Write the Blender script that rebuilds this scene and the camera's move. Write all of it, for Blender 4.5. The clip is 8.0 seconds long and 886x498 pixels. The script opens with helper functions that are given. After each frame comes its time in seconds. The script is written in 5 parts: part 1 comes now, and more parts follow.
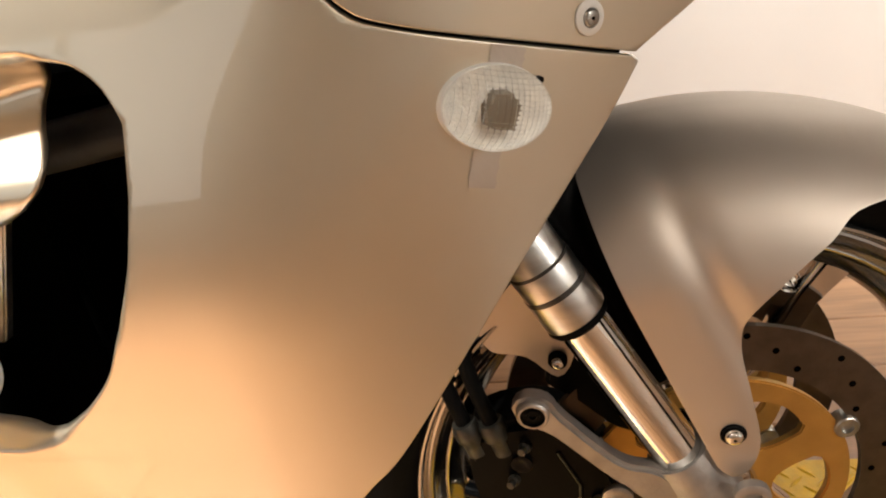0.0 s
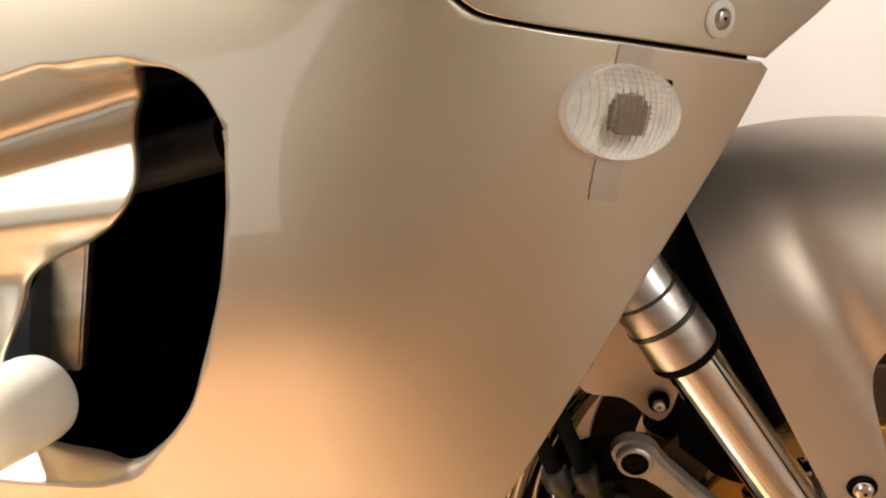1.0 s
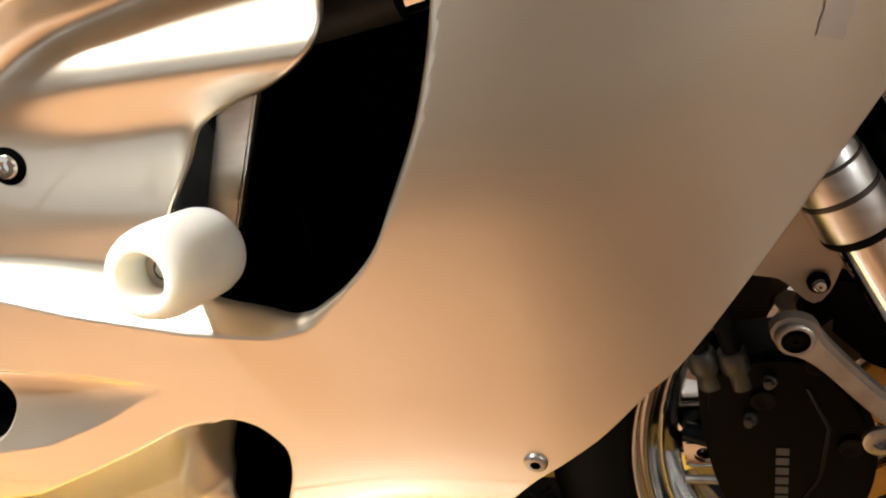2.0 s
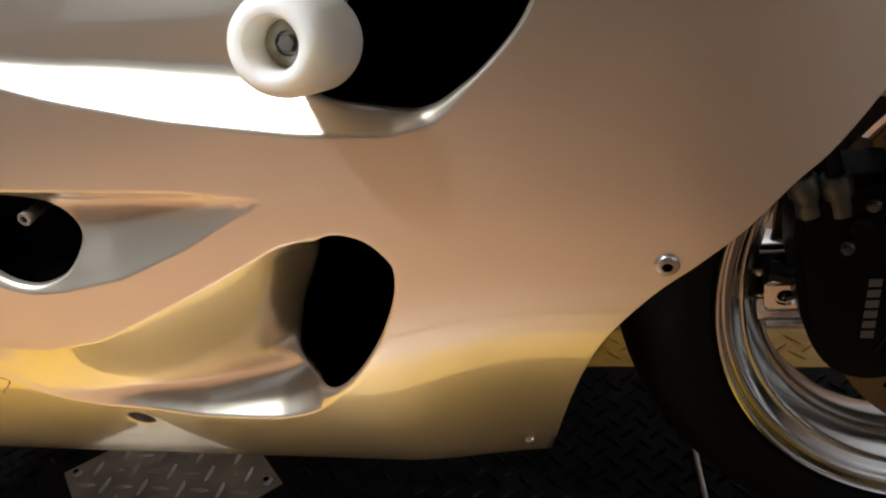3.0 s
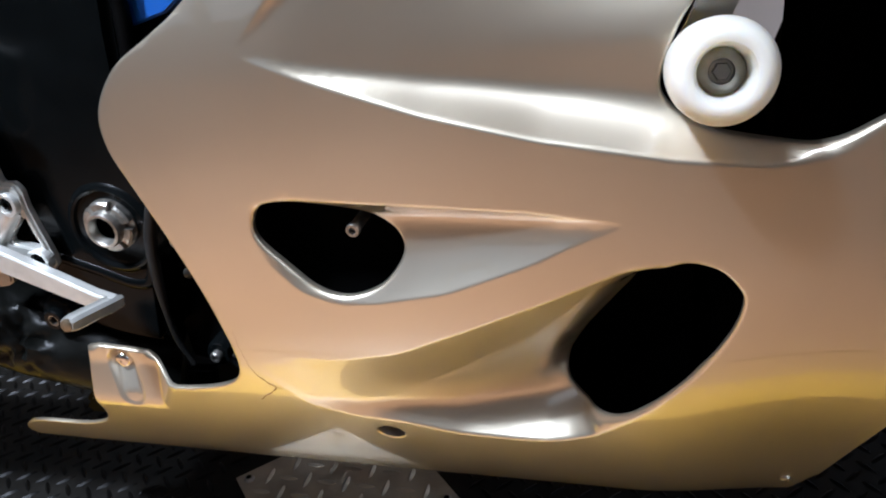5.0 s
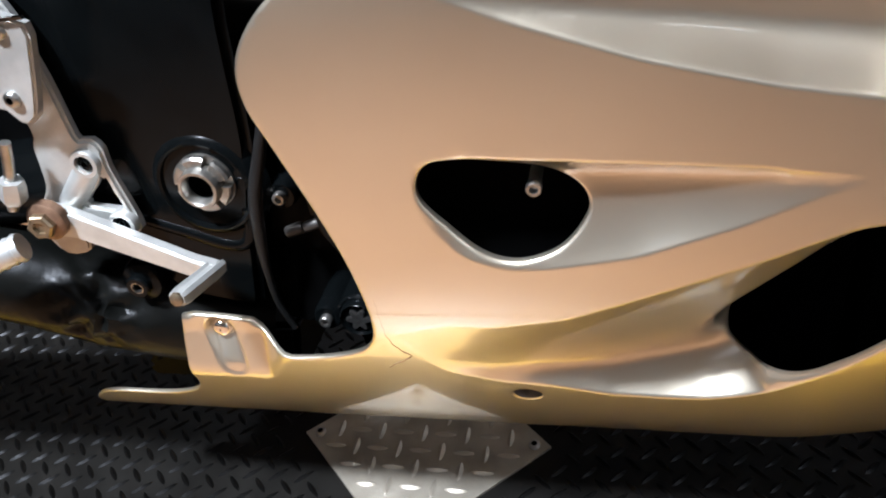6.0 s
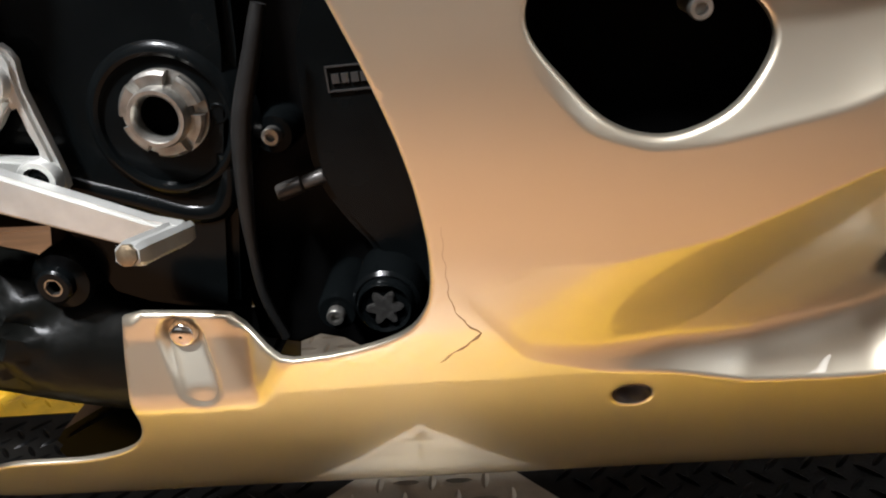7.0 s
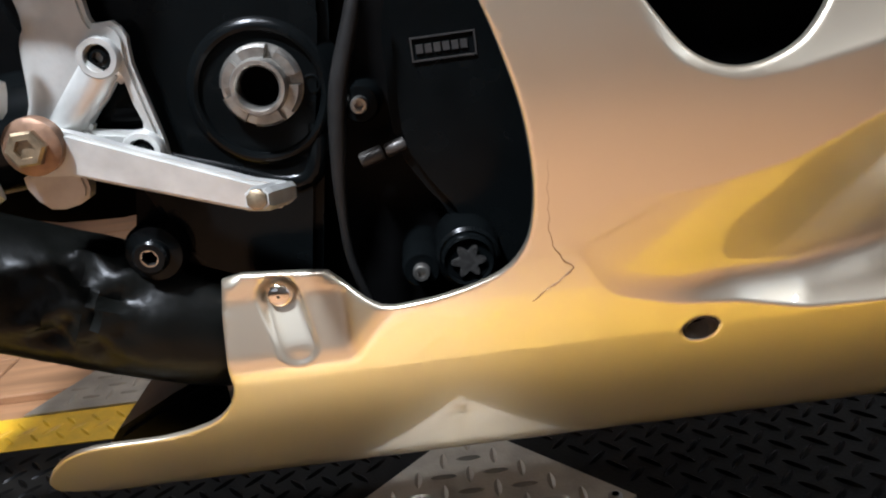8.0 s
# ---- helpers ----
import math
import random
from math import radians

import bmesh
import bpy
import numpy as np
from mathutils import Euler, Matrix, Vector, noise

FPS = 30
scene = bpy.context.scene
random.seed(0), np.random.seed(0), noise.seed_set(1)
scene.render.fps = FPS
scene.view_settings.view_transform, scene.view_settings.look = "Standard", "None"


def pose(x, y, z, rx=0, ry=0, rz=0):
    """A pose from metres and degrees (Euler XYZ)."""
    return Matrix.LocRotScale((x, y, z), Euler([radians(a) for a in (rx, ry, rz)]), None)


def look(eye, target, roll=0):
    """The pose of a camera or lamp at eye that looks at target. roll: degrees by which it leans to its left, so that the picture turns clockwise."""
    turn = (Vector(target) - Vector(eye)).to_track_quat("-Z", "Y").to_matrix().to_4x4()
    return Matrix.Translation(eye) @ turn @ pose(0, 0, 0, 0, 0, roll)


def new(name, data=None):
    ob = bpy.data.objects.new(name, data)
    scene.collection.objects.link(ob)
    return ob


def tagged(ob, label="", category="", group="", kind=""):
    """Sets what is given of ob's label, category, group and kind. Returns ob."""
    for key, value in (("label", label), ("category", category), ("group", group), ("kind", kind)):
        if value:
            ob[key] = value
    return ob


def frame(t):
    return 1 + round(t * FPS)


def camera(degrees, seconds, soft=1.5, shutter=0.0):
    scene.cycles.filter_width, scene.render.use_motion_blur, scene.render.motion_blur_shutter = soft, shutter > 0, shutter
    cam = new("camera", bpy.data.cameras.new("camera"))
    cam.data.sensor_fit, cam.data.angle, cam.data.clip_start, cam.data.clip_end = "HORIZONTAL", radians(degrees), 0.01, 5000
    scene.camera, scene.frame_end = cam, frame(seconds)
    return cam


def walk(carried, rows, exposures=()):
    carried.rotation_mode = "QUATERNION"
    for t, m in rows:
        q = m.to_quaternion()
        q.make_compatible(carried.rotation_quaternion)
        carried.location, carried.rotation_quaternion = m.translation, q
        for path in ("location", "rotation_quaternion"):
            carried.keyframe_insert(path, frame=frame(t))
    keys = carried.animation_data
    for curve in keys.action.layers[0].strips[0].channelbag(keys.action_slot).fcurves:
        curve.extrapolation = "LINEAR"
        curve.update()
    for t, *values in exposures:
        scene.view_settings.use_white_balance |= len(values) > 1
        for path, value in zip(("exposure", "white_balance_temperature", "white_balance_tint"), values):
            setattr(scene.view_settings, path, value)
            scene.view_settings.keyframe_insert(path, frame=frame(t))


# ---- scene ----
cam = camera(60.6, 8.0, soft=2.0)
METRES, EYE, TILT, LEAN, TURN = 1.0, 0.77, -27.0, 9.5, 8.0
ROWS = [
    (0.0, 0.0, 0.0, 0.0, -0.0, -0.0, -0.0),
    (0.5, -0.0139, 0.0279, -0.0229, 2.06, 4.72, -0.07),
    (1.0, -0.0367, 0.0289, -0.0199, 2.71, 4.54, -0.69),
    (1.5, -0.0642, 0.0303, -0.0361, 4.41, 2.63, -1.43),
    (2.0, -0.1124, 0.0367, -0.0667, 5.23, 0.04, -2.2),
    (3.5, -0.2413, 0.05, -0.1716, 2.54, -3.98, -2.09),
    (4.0, -0.3035, 0.0496, -0.1769, 5.74, -3.66, -2.98),
    (4.5, -0.3533, 0.0396, -0.1675, 7.23, -2.74, -3.44),
    (6.0, -0.5236, 0.0944, -0.1505, 1.57, -8.05, -3.1),
    (6.5, -0.577, 0.2183, -0.2254, -1.94, -4.65, -1.73),
    (7.0, -0.608, 0.2517, -0.2834, -5.63, 3.18, -0.52),
    (7.5, -0.6527, 0.2513, -0.353, -9.27, 5.21, 2.01),
    (8.0, -0.6887, 0.2354, -0.3446, -9.27, 7.55, 2.57),
]
PATH_ROWS = [(t, pose(0, 0, EYE, TILT, LEAN, TURN) @ pose(METRES * x, METRES * y, METRES * z, 90 + pitch, roll, yaw)) for t, x, y, z, yaw, pitch, roll in ROWS]
PATH_ROWS += [
    (3.3, look((-0.245, -0.065, 0.635), (-0.690, 1.608, -0.367), -9.4)),
    (4.7, look((-0.379, -0.092, 0.659), (-0.984, 1.582, -0.254), -9.6)),
    (6.2, look((-0.581, -0.035, 0.628), (-1.038, 1.562, -0.486), -10.5)),
    (5.8, look((-0.503, -0.089, 0.713), (-0.982, 1.537, -0.349), -8.2)),
    (6.3, look((-0.599, -0.012, 0.601), (-1.026, 1.575, -0.539), -9.6)),
    (6.8, look((-0.646, 0.017, 0.539), (-0.918, 1.760, -0.404), -8.2)),
    (7.2, look((-0.685, -0.014, 0.479), (-0.817, 1.826, -0.292), -7.3)),
]
walk(cam, sorted(PATH_ROWS, key=lambda k: k[0]),
     exposures=[(0.0, 0.98, 6700, 10), (1.5, 0.90, 6500, 10), (2.2, 0.40, 6080, 10), (3.4, -0.25, 5450, 10), (4.6, -0.22, 5150, 10), (6.0, 0.12, 5350, 10), (7.0, 0.0, 5900, 10), (7.5, -0.10, 5800, 10), (8.0, 0.14, 5450, 10)])

# ---- light: warm ceiling lamps of an indoor workshop, unseen, several added as fill ----
world = bpy.data.worlds.new("room_light")
scene.world = world
world.use_nodes = True
world.node_tree.nodes["Background"].inputs[0].default_value = (1.0, 0.93, 0.85, 1)
world.node_tree.nodes["Background"].inputs[1].default_value = 0.0


LAMPS = [((-1.38, -0.60, 2.58), 0.16), ((0.9, 1.25, 2.58), 0.16), ((1.6, -1.0, 2.58), 0.16), ((3.4, -1.5, 2.58), 0.16), ((-1.25, 1.78, 2.58), 0.16), ((-0.80, -0.72, 2.58), 0.16), ((0.80, -1.25, 2.58), 0.16)]
# after the first two, spots added as fill for wall, fork and floor
for at, aim, watts, spread in ((LAMPS[0][0], (-1.18, -0.06, 0.2), 1060, 64), (LAMPS[5][0], (-0.95, 0.05, 0.2), 75, 48), (LAMPS[1][0], (0.78, 1.95, 0.5), 300, 62), (LAMPS[2][0], (0.35, 0.5, 0.35), 42, 26), (LAMPS[4][0], (-1.35, 0.95, 0.0), 120, 42), (LAMPS[6][0], (0.55, -1.05, 0.0), 70, 56)):
    spot = bpy.data.lights.new("spot_lamp", "SPOT")
    spot.energy, spot.color, spot.spot_size, spot.spot_blend, spot.shadow_soft_size = watts, (1.0, 0.96, 0.91), radians(spread), 1.0, 0.13
    new("spot_lamp", spot).matrix_world = look(at, aim)
# area lamp added to brighten what the fairing's front reflects
east = bpy.data.lights.new("east_fill_lamp", "AREA")
east.shape, east.size, east.energy, east.color = "DISK", 0.16, 42, (1.0, 0.96, 0.91)
new("east_fill_lamp", east).matrix_world = look(LAMPS[3][0], (3.4, -1.5, 0))
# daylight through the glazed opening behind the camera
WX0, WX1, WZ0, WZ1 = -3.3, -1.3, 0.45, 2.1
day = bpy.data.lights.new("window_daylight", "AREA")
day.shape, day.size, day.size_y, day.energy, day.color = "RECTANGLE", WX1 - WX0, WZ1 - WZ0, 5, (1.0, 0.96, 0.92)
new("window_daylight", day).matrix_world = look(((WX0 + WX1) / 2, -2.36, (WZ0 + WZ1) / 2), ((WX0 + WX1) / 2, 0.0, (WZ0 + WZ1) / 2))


# ---- materials ----
def material(name, colour, rough=0.5, metal=0.0, coat=0.0, vary=0.12, scale=25.0, bump=0.05, fine=400.0, coat_rough=0.06, stretch=(1, 1, 1), dark=None, spec=0.5):
    """A surface with stains and grain at two scales."""
    m = bpy.data.materials.new(name)
    m.use_nodes = True
    nt = m.node_tree
    b = nt.nodes["Principled BSDF"]
    co = nt.nodes.new("ShaderNodeTexCoord")
    mp = nt.nodes.new("ShaderNodeMapping")
    mp.inputs["Scale"].default_value = stretch
    nt.links.new(co.outputs["Object"], mp.inputs["Vector"])
    n1, n2 = nt.nodes.new("ShaderNodeTexNoise"), nt.nodes.new("ShaderNodeTexNoise")
    n1.inputs["Scale"].default_value, n1.inputs["Detail"].default_value = scale, 6
    n2.inputs["Scale"].default_value, n2.inputs["Detail"].default_value = fine, 3
    for node in (n1, n2):
        nt.links.new(mp.outputs["Vector"], node.inputs["Vector"])
    ramp = nt.nodes.new("ShaderNodeValToRGB")
    lo = dark or tuple(c * (1 - vary) for c in colour)
    ramp.color_ramp.elements[0].position, ramp.color_ramp.elements[1].position = 0.35, 0.65
    ramp.color_ramp.elements[0].color, ramp.color_ramp.elements[1].color = (*lo, 1), (*colour, 1)
    nt.links.new(n1.outputs["Fac"], ramp.inputs["Fac"])
    nt.links.new(ramp.outputs["Color"], b.inputs["Base Color"])
    rr = nt.nodes.new("ShaderNodeMapRange")
    rr.inputs["To Min"].default_value, rr.inputs["To Max"].default_value = rough * 0.85, min(1, rough * 1.15)
    nt.links.new(n1.outputs["Fac"], rr.inputs["Value"])
    nt.links.new(rr.outputs["Result"], b.inputs["Roughness"])
    bp = nt.nodes.new("ShaderNodeBump")
    bp.inputs["Strength"].default_value, bp.inputs["Distance"].default_value = bump, 0.001
    nt.links.new(n2.outputs["Fac"], bp.inputs["Height"])
    nt.links.new(bp.outputs["Normal"], b.inputs["Normal"])
    b.inputs["Metallic"].default_value, b.inputs["Specular IOR Level"].default_value = metal, spec
    b.inputs["Coat Weight"].default_value, b.inputs["Coat Roughness"].default_value = coat, coat_rough
    return m


PAINT = material("silver_lacquer", (0.66, 0.60, 0.475), 0.38, 0.95, 1.0, 0.05, 6, 0.03, 2600, coat_rough=0.02)


def orange_peel(m, scale, strength):
    """Slow waves in the lacquer, over the fine grain."""
    nt = m.node_tree
    b = nt.nodes["Principled BSDF"]
    b.inputs["Coat IOR"].default_value = 1.8
    co, n, bp = nt.nodes.new("ShaderNodeTexCoord"), nt.nodes.new("ShaderNodeTexNoise"), nt.nodes.new("ShaderNodeBump")
    n.inputs["Scale"].default_value, n.inputs["Detail"].default_value = scale, 3
    bp.inputs["Strength"].default_value, bp.inputs["Distance"].default_value = strength, 0.001
    nt.links.new(co.outputs["Object"], n.inputs["Vector"])
    nt.links.new(n.outputs["Fac"], bp.inputs["Height"])
    nt.links.new(bp.outputs["Normal"], b.inputs["Coat Normal"])


orange_peel(PAINT, 55, 0.05)
# near-black for panels' inner faces, belly floor and nose cowl
PAINT_IN = material("dark_inner_face", (0.006, 0.0055, 0.005), 0.8, spec=0.1)
GUARD = material("champagne_lacquer", (0.56, 0.485, 0.41), 0.48, 0.75, 0.0, 0.05, 8, 0.04, 2600)
BLACK = material("black_plastic", (0.002, 0.002, 0.002), 0.38, 0, 0, 0.3, 40, 0.15, 500, spec=0.06)
SATIN = material("black_satin_metal", (0.0024, 0.0030, 0.0032), 0.20, 0.0, 0.0, 0.3, 30, 0.05, 700, spec=0.10)
RUBBER = material("tyre_rubber", (0.004, 0.0038, 0.0035), 0.6, 0, 0, 0.3, 50, 0.3, 300, spec=0.05)
CHROME = material("polished_metal", (0.78, 0.76, 0.72), 0.05, 1.0, 0, 0.06, 20, 0.01)
ALU = material("brushed_aluminium", (0.62, 0.61, 0.58), 0.30, 1.0, 0, 0.15, 30, 0.15, 260, stretch=(1, 1, 5))
ALU_WORN = material("worn_aluminium", (0.56, 0.56, 0.53), 0.36, 0.60, 0, 0.2, 45, 0.25, 180)
CAST = material("cast_aluminium", (0.42, 0.39, 0.36), 0.45, 0.8, 0, 0.2, 60, 0.3, 500)
WHITE_PLASTIC = material("white_nylon", (0.80, 0.78, 0.70), 0.38, 0, 0.1, 0.06, 30, 0.08, 300)
WHITE_PLASTIC.node_tree.nodes["Principled BSDF"].inputs["Subsurface Weight"].default_value = 0.8
WHITE_PLASTIC.node_tree.nodes["Principled BSDF"].inputs["Subsurface Radius"].default_value = (1.0, 0.9, 0.7)
WHITE_PLASTIC.node_tree.nodes["Principled BSDF"].inputs["Subsurface Scale"].default_value = 0.016
STEEL = material("zinc_steel", (0.45, 0.44, 0.41), 0.33, 1.0, 0, 0.3, 90, 0.2, 400)
GOLD = material("gold_anodised", (0.62, 0.36, 0.10), 0.42, 0.8, 0, 0.15, 40, 0.1)
ROTOR = material("brake_disc_steel", (0.13, 0.10, 0.075), 0.35, 0.9, 0, 0.25, 60, 0.2, 500)
EXHAUST = material("black_coated_pipe", (0.0035, 0.0037, 0.0032), 0.34, 0.0, 0.0, 0.5, 20, 0.4, 120, spec=0.11)
HOSE = material("grey_rubber_hose", (0.035, 0.036, 0.036), 0.5, 0, 0, 0.3, 60, 0.2, 300, spec=0.2)
STAR = material("worn_grey_star", (0.045, 0.043, 0.04), 0.3, 0.4, 0, 0.5, 300, 0.3, 400)
SPAR = material("bluish_grey_alloy", (0.36, 0.39, 0.44), 0.4, 0.35, 0, 0.3, 40, 0.2, 300)
BRASSY = material("tarnished_bolt", (0.36, 0.28, 0.18), 0.4, 0.9, 0, 0.5, 120, 0.3, 300)
RIM = material("polished_rim", (0.46, 0.45, 0.43), 0.16, 1.0, 0, 0.06, 20, 0.01)
CRACK = material("cracked_filler", (0.24, 0.15, 0.075), 0.8, vary=0.4)
TAPE = material("yellowed_tape", (0.56, 0.50, 0.43), 0.45, 0.6, 0.3, 0.12, 40, 0.2, 200)
WASHER = material("white_washer", (0.75, 0.73, 0.68), 0.5)
TREAD_BLACK = material("black_tread_plate", (0.0095, 0.0088, 0.0076), 0.48, 0.0, 0, 0.45, 18, 0.3, 350, spec=0.07)
TREAD_LUG = material("worn_black_lugs", (0.003, 0.0028, 0.0025), 0.34, 0.0, 0, 0.4, 60, 0.2, 350, spec=0.10)
TREAD_YELLOW = material("yellow_safety_paint", (0.80, 0.47, 0.015), 0.42, 0, 0.1, 0.3, 30, 0.3, 200)
TREAD_SILVER = material("bare_tread_plate", (0.45, 0.405, 0.325), 0.38, 0.55, 0, 0.3, 22, 0.4, 300)
WOOD = material("oak_boards", (0.355, 0.19, 0.092), 0.35, 0, 0.15, 0.35, 9, 0.15, 60, stretch=(0.6, 7, 7))
WALL = material("white_wall_paint", (0.80, 0.79, 0.77), 0.8, 0, 0, 0.04, 3, 0.1, 200)
WALL_GREY = material("pale_grey_wall_paint", (0.60, 0.62, 0.63), 0.8, 0, 0, 0.05, 3, 0.1, 200)
RUSTY = material("rusty_steel", (0.22, 0.13, 0.08), 0.5, 0.6, 0, 0.5, 90, 0.3, 300)
# near-black without sheen: the shade inside openings put into the colour
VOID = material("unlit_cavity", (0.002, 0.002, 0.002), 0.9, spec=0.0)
BULB = material("dark_bulb_holder", (0.17, 0.125, 0.08), 0.5)
REFLECTOR = material("silvered_reflector", (0.90, 0.88, 0.82), 0.4, 0.1, 0, 0.2, 200, 0.5, 900)
RING = material("dark_steel_ring", (0.05, 0.045, 0.04), 0.4, 0.4)
CALIPER_MARK = material("worn_grey_marking", (0.06, 0.057, 0.053), 0.5)
MARK = material("grey_marking", (0.014, 0.0135, 0.013), 0.5)
FITTING = material("dull_grey_fitting", (0.055, 0.052, 0.042), 0.4, 0.5, 0, 0.4, 120, 0.3, 300)
CABLE_RUBBER = material("cable_rubber", (0.010, 0.0098, 0.0095), 0.45, 0, 0, 0.3, 60, 0.2, 300, spec=0.16)
BLUE = material("plain_blue", (0.02, 0.10, 0.42), 0.35, 0, 0.2, 0.2, 40, 0.1)
NUT_STEEL = material("worn_steel", (0.40, 0.385, 0.35), 0.38, 0.95, 0, 0.35, 120, 0.35, 260)


def glass(name, colour, rough):
    m = bpy.data.materials.new(name)
    m.use_nodes = True
    b = m.node_tree.nodes["Principled BSDF"]
    b.inputs["Base Color"].default_value = (*colour, 1)
    b.inputs["Transmission Weight"].default_value, b.inputs["Roughness"].default_value, b.inputs["IOR"].default_value = 1.0, rough, 1.30
    return m


LENS = glass("clear_ribbed_lens", (0.97, 0.96, 0.92), 0.04)


# ---- mesh helpers ----
def part(name, bm, mat, parent=None, label="", smooth=40.0):
    """Links a bmesh as one mesh object, under a thing or a part."""
    me = bpy.data.meshes.new(name)
    bmesh.ops.recalc_face_normals(bm, faces=bm.faces)
    bm.to_mesh(me)
    bm.free()
    for p in me.polygons:
        p.use_smooth = True
    me.set_sharp_from_angle(angle=radians(smooth))
    for one in (mat if isinstance(mat, (list, tuple)) else (mat,)):
        me.materials.append(one)
    ob = new(name, me)
    if parent is not None:
        ob.parent = parent
    if label:
        ob["label"] = label
    return ob


def spline(points, step=0.004, closed=False):
    """A smooth curve through points (Catmull-Rom), sampled about every step."""
    p = [Vector(q) for q in points]
    out, count = [], len(p)
    for i in range(count if closed else count - 1):
        a, b, c, d = (p[(i + k) % count] if closed else p[min(max(i + k, 0), count - 1)] for k in (-1, 0, 1, 2))
        steps = max(1, int((c - b).length / step))
        for j in range(steps):
            t = j / steps
            out.append(0.5 * (2 * b + (c - a) * t + (2 * a - 5 * b + 4 * c - d) * t * t + (3 * b - a - 3 * c + d) * t ** 3))
    if not closed:
        out.append(p[-1])
    return out


def axis_frame(direction):
    d = Vector(direction).normalized()
    return d.to_track_quat("Z", "Y").to_matrix()


def lathe(bm, origin, direction, profile, segs=32, start=0.0, facets=False):
    """Turns (radius, height) rows round an axis from origin along direction."""
    m, o = axis_frame(direction), Vector(origin)
    rings = []
    for r, h in profile:
        if r < 1e-6:
            rings.append([bm.verts.new(o + m @ Vector((0, 0, h)))])
        else:
            rings.append([bm.verts.new(o + m @ Vector((r * math.cos(start + 2 * math.pi * k / segs), r * math.sin(start + 2 * math.pi * k / segs), h))) for k in range(segs)])
    for a, b in zip(rings, rings[1:]):
        for k in range(segs):
            k2 = (k + 1) % segs
            if len(a) == 1 and len(b) == 1:
                continue
            if len(a) == 1:
                bm.faces.new((a[0], b[k], b[k2]))
            elif len(b) == 1:
                bm.faces.new((a[k], b[0], a[k2]))
            else:
                bm.faces.new((a[k], b[k], b[k2], a[k2]))
    return bm


def turned(origin, direction, profile, segs=32, start=0.0):
    return lathe(bmesh.new(), origin, direction, profile, segs, start)


def swept(points, radii, segs=16, flat=1.0, side=(0, 1, 0)):
    """A pipe along points; radii one number or one a point."""
    bm = bmesh.new()
    pts = [Vector(p) for p in points]
    rad = radii if isinstance(radii, (list, tuple)) else [radii] * len(pts)
    rings = []
    for i, p in enumerate(pts):
        d = (pts[min(i + 1, len(pts) - 1)] - pts[max(i - 1, 0)]).normalized()
        u = d.cross(Vector(side)).normalized()
        v = d.cross(u)
        rings.append([bm.verts.new(p + rad[i] * (math.cos(a) * u + flat * math.sin(a) * v)) for a in (2 * math.pi * k / segs for k in range(segs))])
    for a, b in zip(rings, rings[1:]):
        for k in range(segs):
            bm.faces.new((a[k], a[(k + 1) % segs], b[(k + 1) % segs], b[k]))
    bm.faces.new(rings[0][::-1])
    bm.faces.new(rings[-1])
    return bm


def slab(outline, y0, y1, bevel=0.0015, holes=()):
    """An upright plate: an outline in x and z between two depths, with round-edged rims and holes."""
    bm = bmesh.new()
    loops = [list(outline)] + [list(h) for h in holes]
    verts, edges = [], []
    for loop in loops:
        s = len(verts)
        verts += [Vector((q[0], q[1])) for q in loop]
        edges += [(s + i, s + (i + 1) % len(loop)) for i in range(len(loop))]
    from mathutils import geometry
    pts, _, tris, _, _, _ = geometry.delaunay_2d_cdt(verts, edges, [], 0, 1e-6)
    flat = np.array([(p.x, p.y) for p in pts])
    cent = np.array([flat[list(t)].mean(0) for t in tris])
    keep = inside(cent, loops[0])
    for h in loops[1:]:
        keep &= ~inside(cent, h)
    front = [bm.verts.new((p.x, y0, p.y)) for p in pts]
    for t, k in zip(tris, keep):
        if k:
            bm.faces.new([front[i] for i in t])
    bmesh.ops.delete(bm, geom=[v for v in bm.verts if not v.link_faces], context="VERTS")
    rim = [e for e in bm.edges if len(e.link_faces) == 1]
    geom = bmesh.ops.extrude_face_region(bm, geom=bm.faces[:])["geom"]
    moved = [g for g in geom if isinstance(g, bmesh.types.BMVert)]
    bmesh.ops.translate(bm, verts=moved, vec=(0, y1 - y0, 0))
    if bevel:
        sharp = [e for e in bm.edges if len(e.link_faces) == 2 and e.calc_face_angle(0) > 1.2]
        bmesh.ops.bevel(bm, geom=sharp, offset=bevel, segments=2, affect="EDGES")
    return bm


def inside(points, poly):
    """Which of the points lie in the polygon."""
    x, z = points[:, 0], points[:, 1]
    hit = np.zeros(len(points), bool)
    q = [(a[0], a[1]) for a in poly]
    for (x0, z0), (x1, z1) in zip(q, q[1:] + q[:1]):
        if z0 != z1:
            hit ^= ((z0 > z) != (z1 > z)) & (x < (x1 - x0) * (z - z0) / (z1 - z0) + x0)
    return hit


def gap_to(points, line, closed=True):
    """The distance of each point from a polyline."""
    best = np.full(len(points), 9.0)
    q = np.array([(a[0], a[1]) for a in line])
    nxt = np.roll(q, -1, 0) if closed else q[1:]
    for a, b in zip(q, nxt):
        d = b - a
        t = np.clip(((points - a) @ d) / max(d @ d, 1e-12), 0, 1)
        best = np.minimum(best, np.linalg.norm(points - a - t[:, None] * d, axis=1))
    return best


def ease(t):
    t = np.clip(t, 0, 1)
    return t * t * (3 - 2 * t)


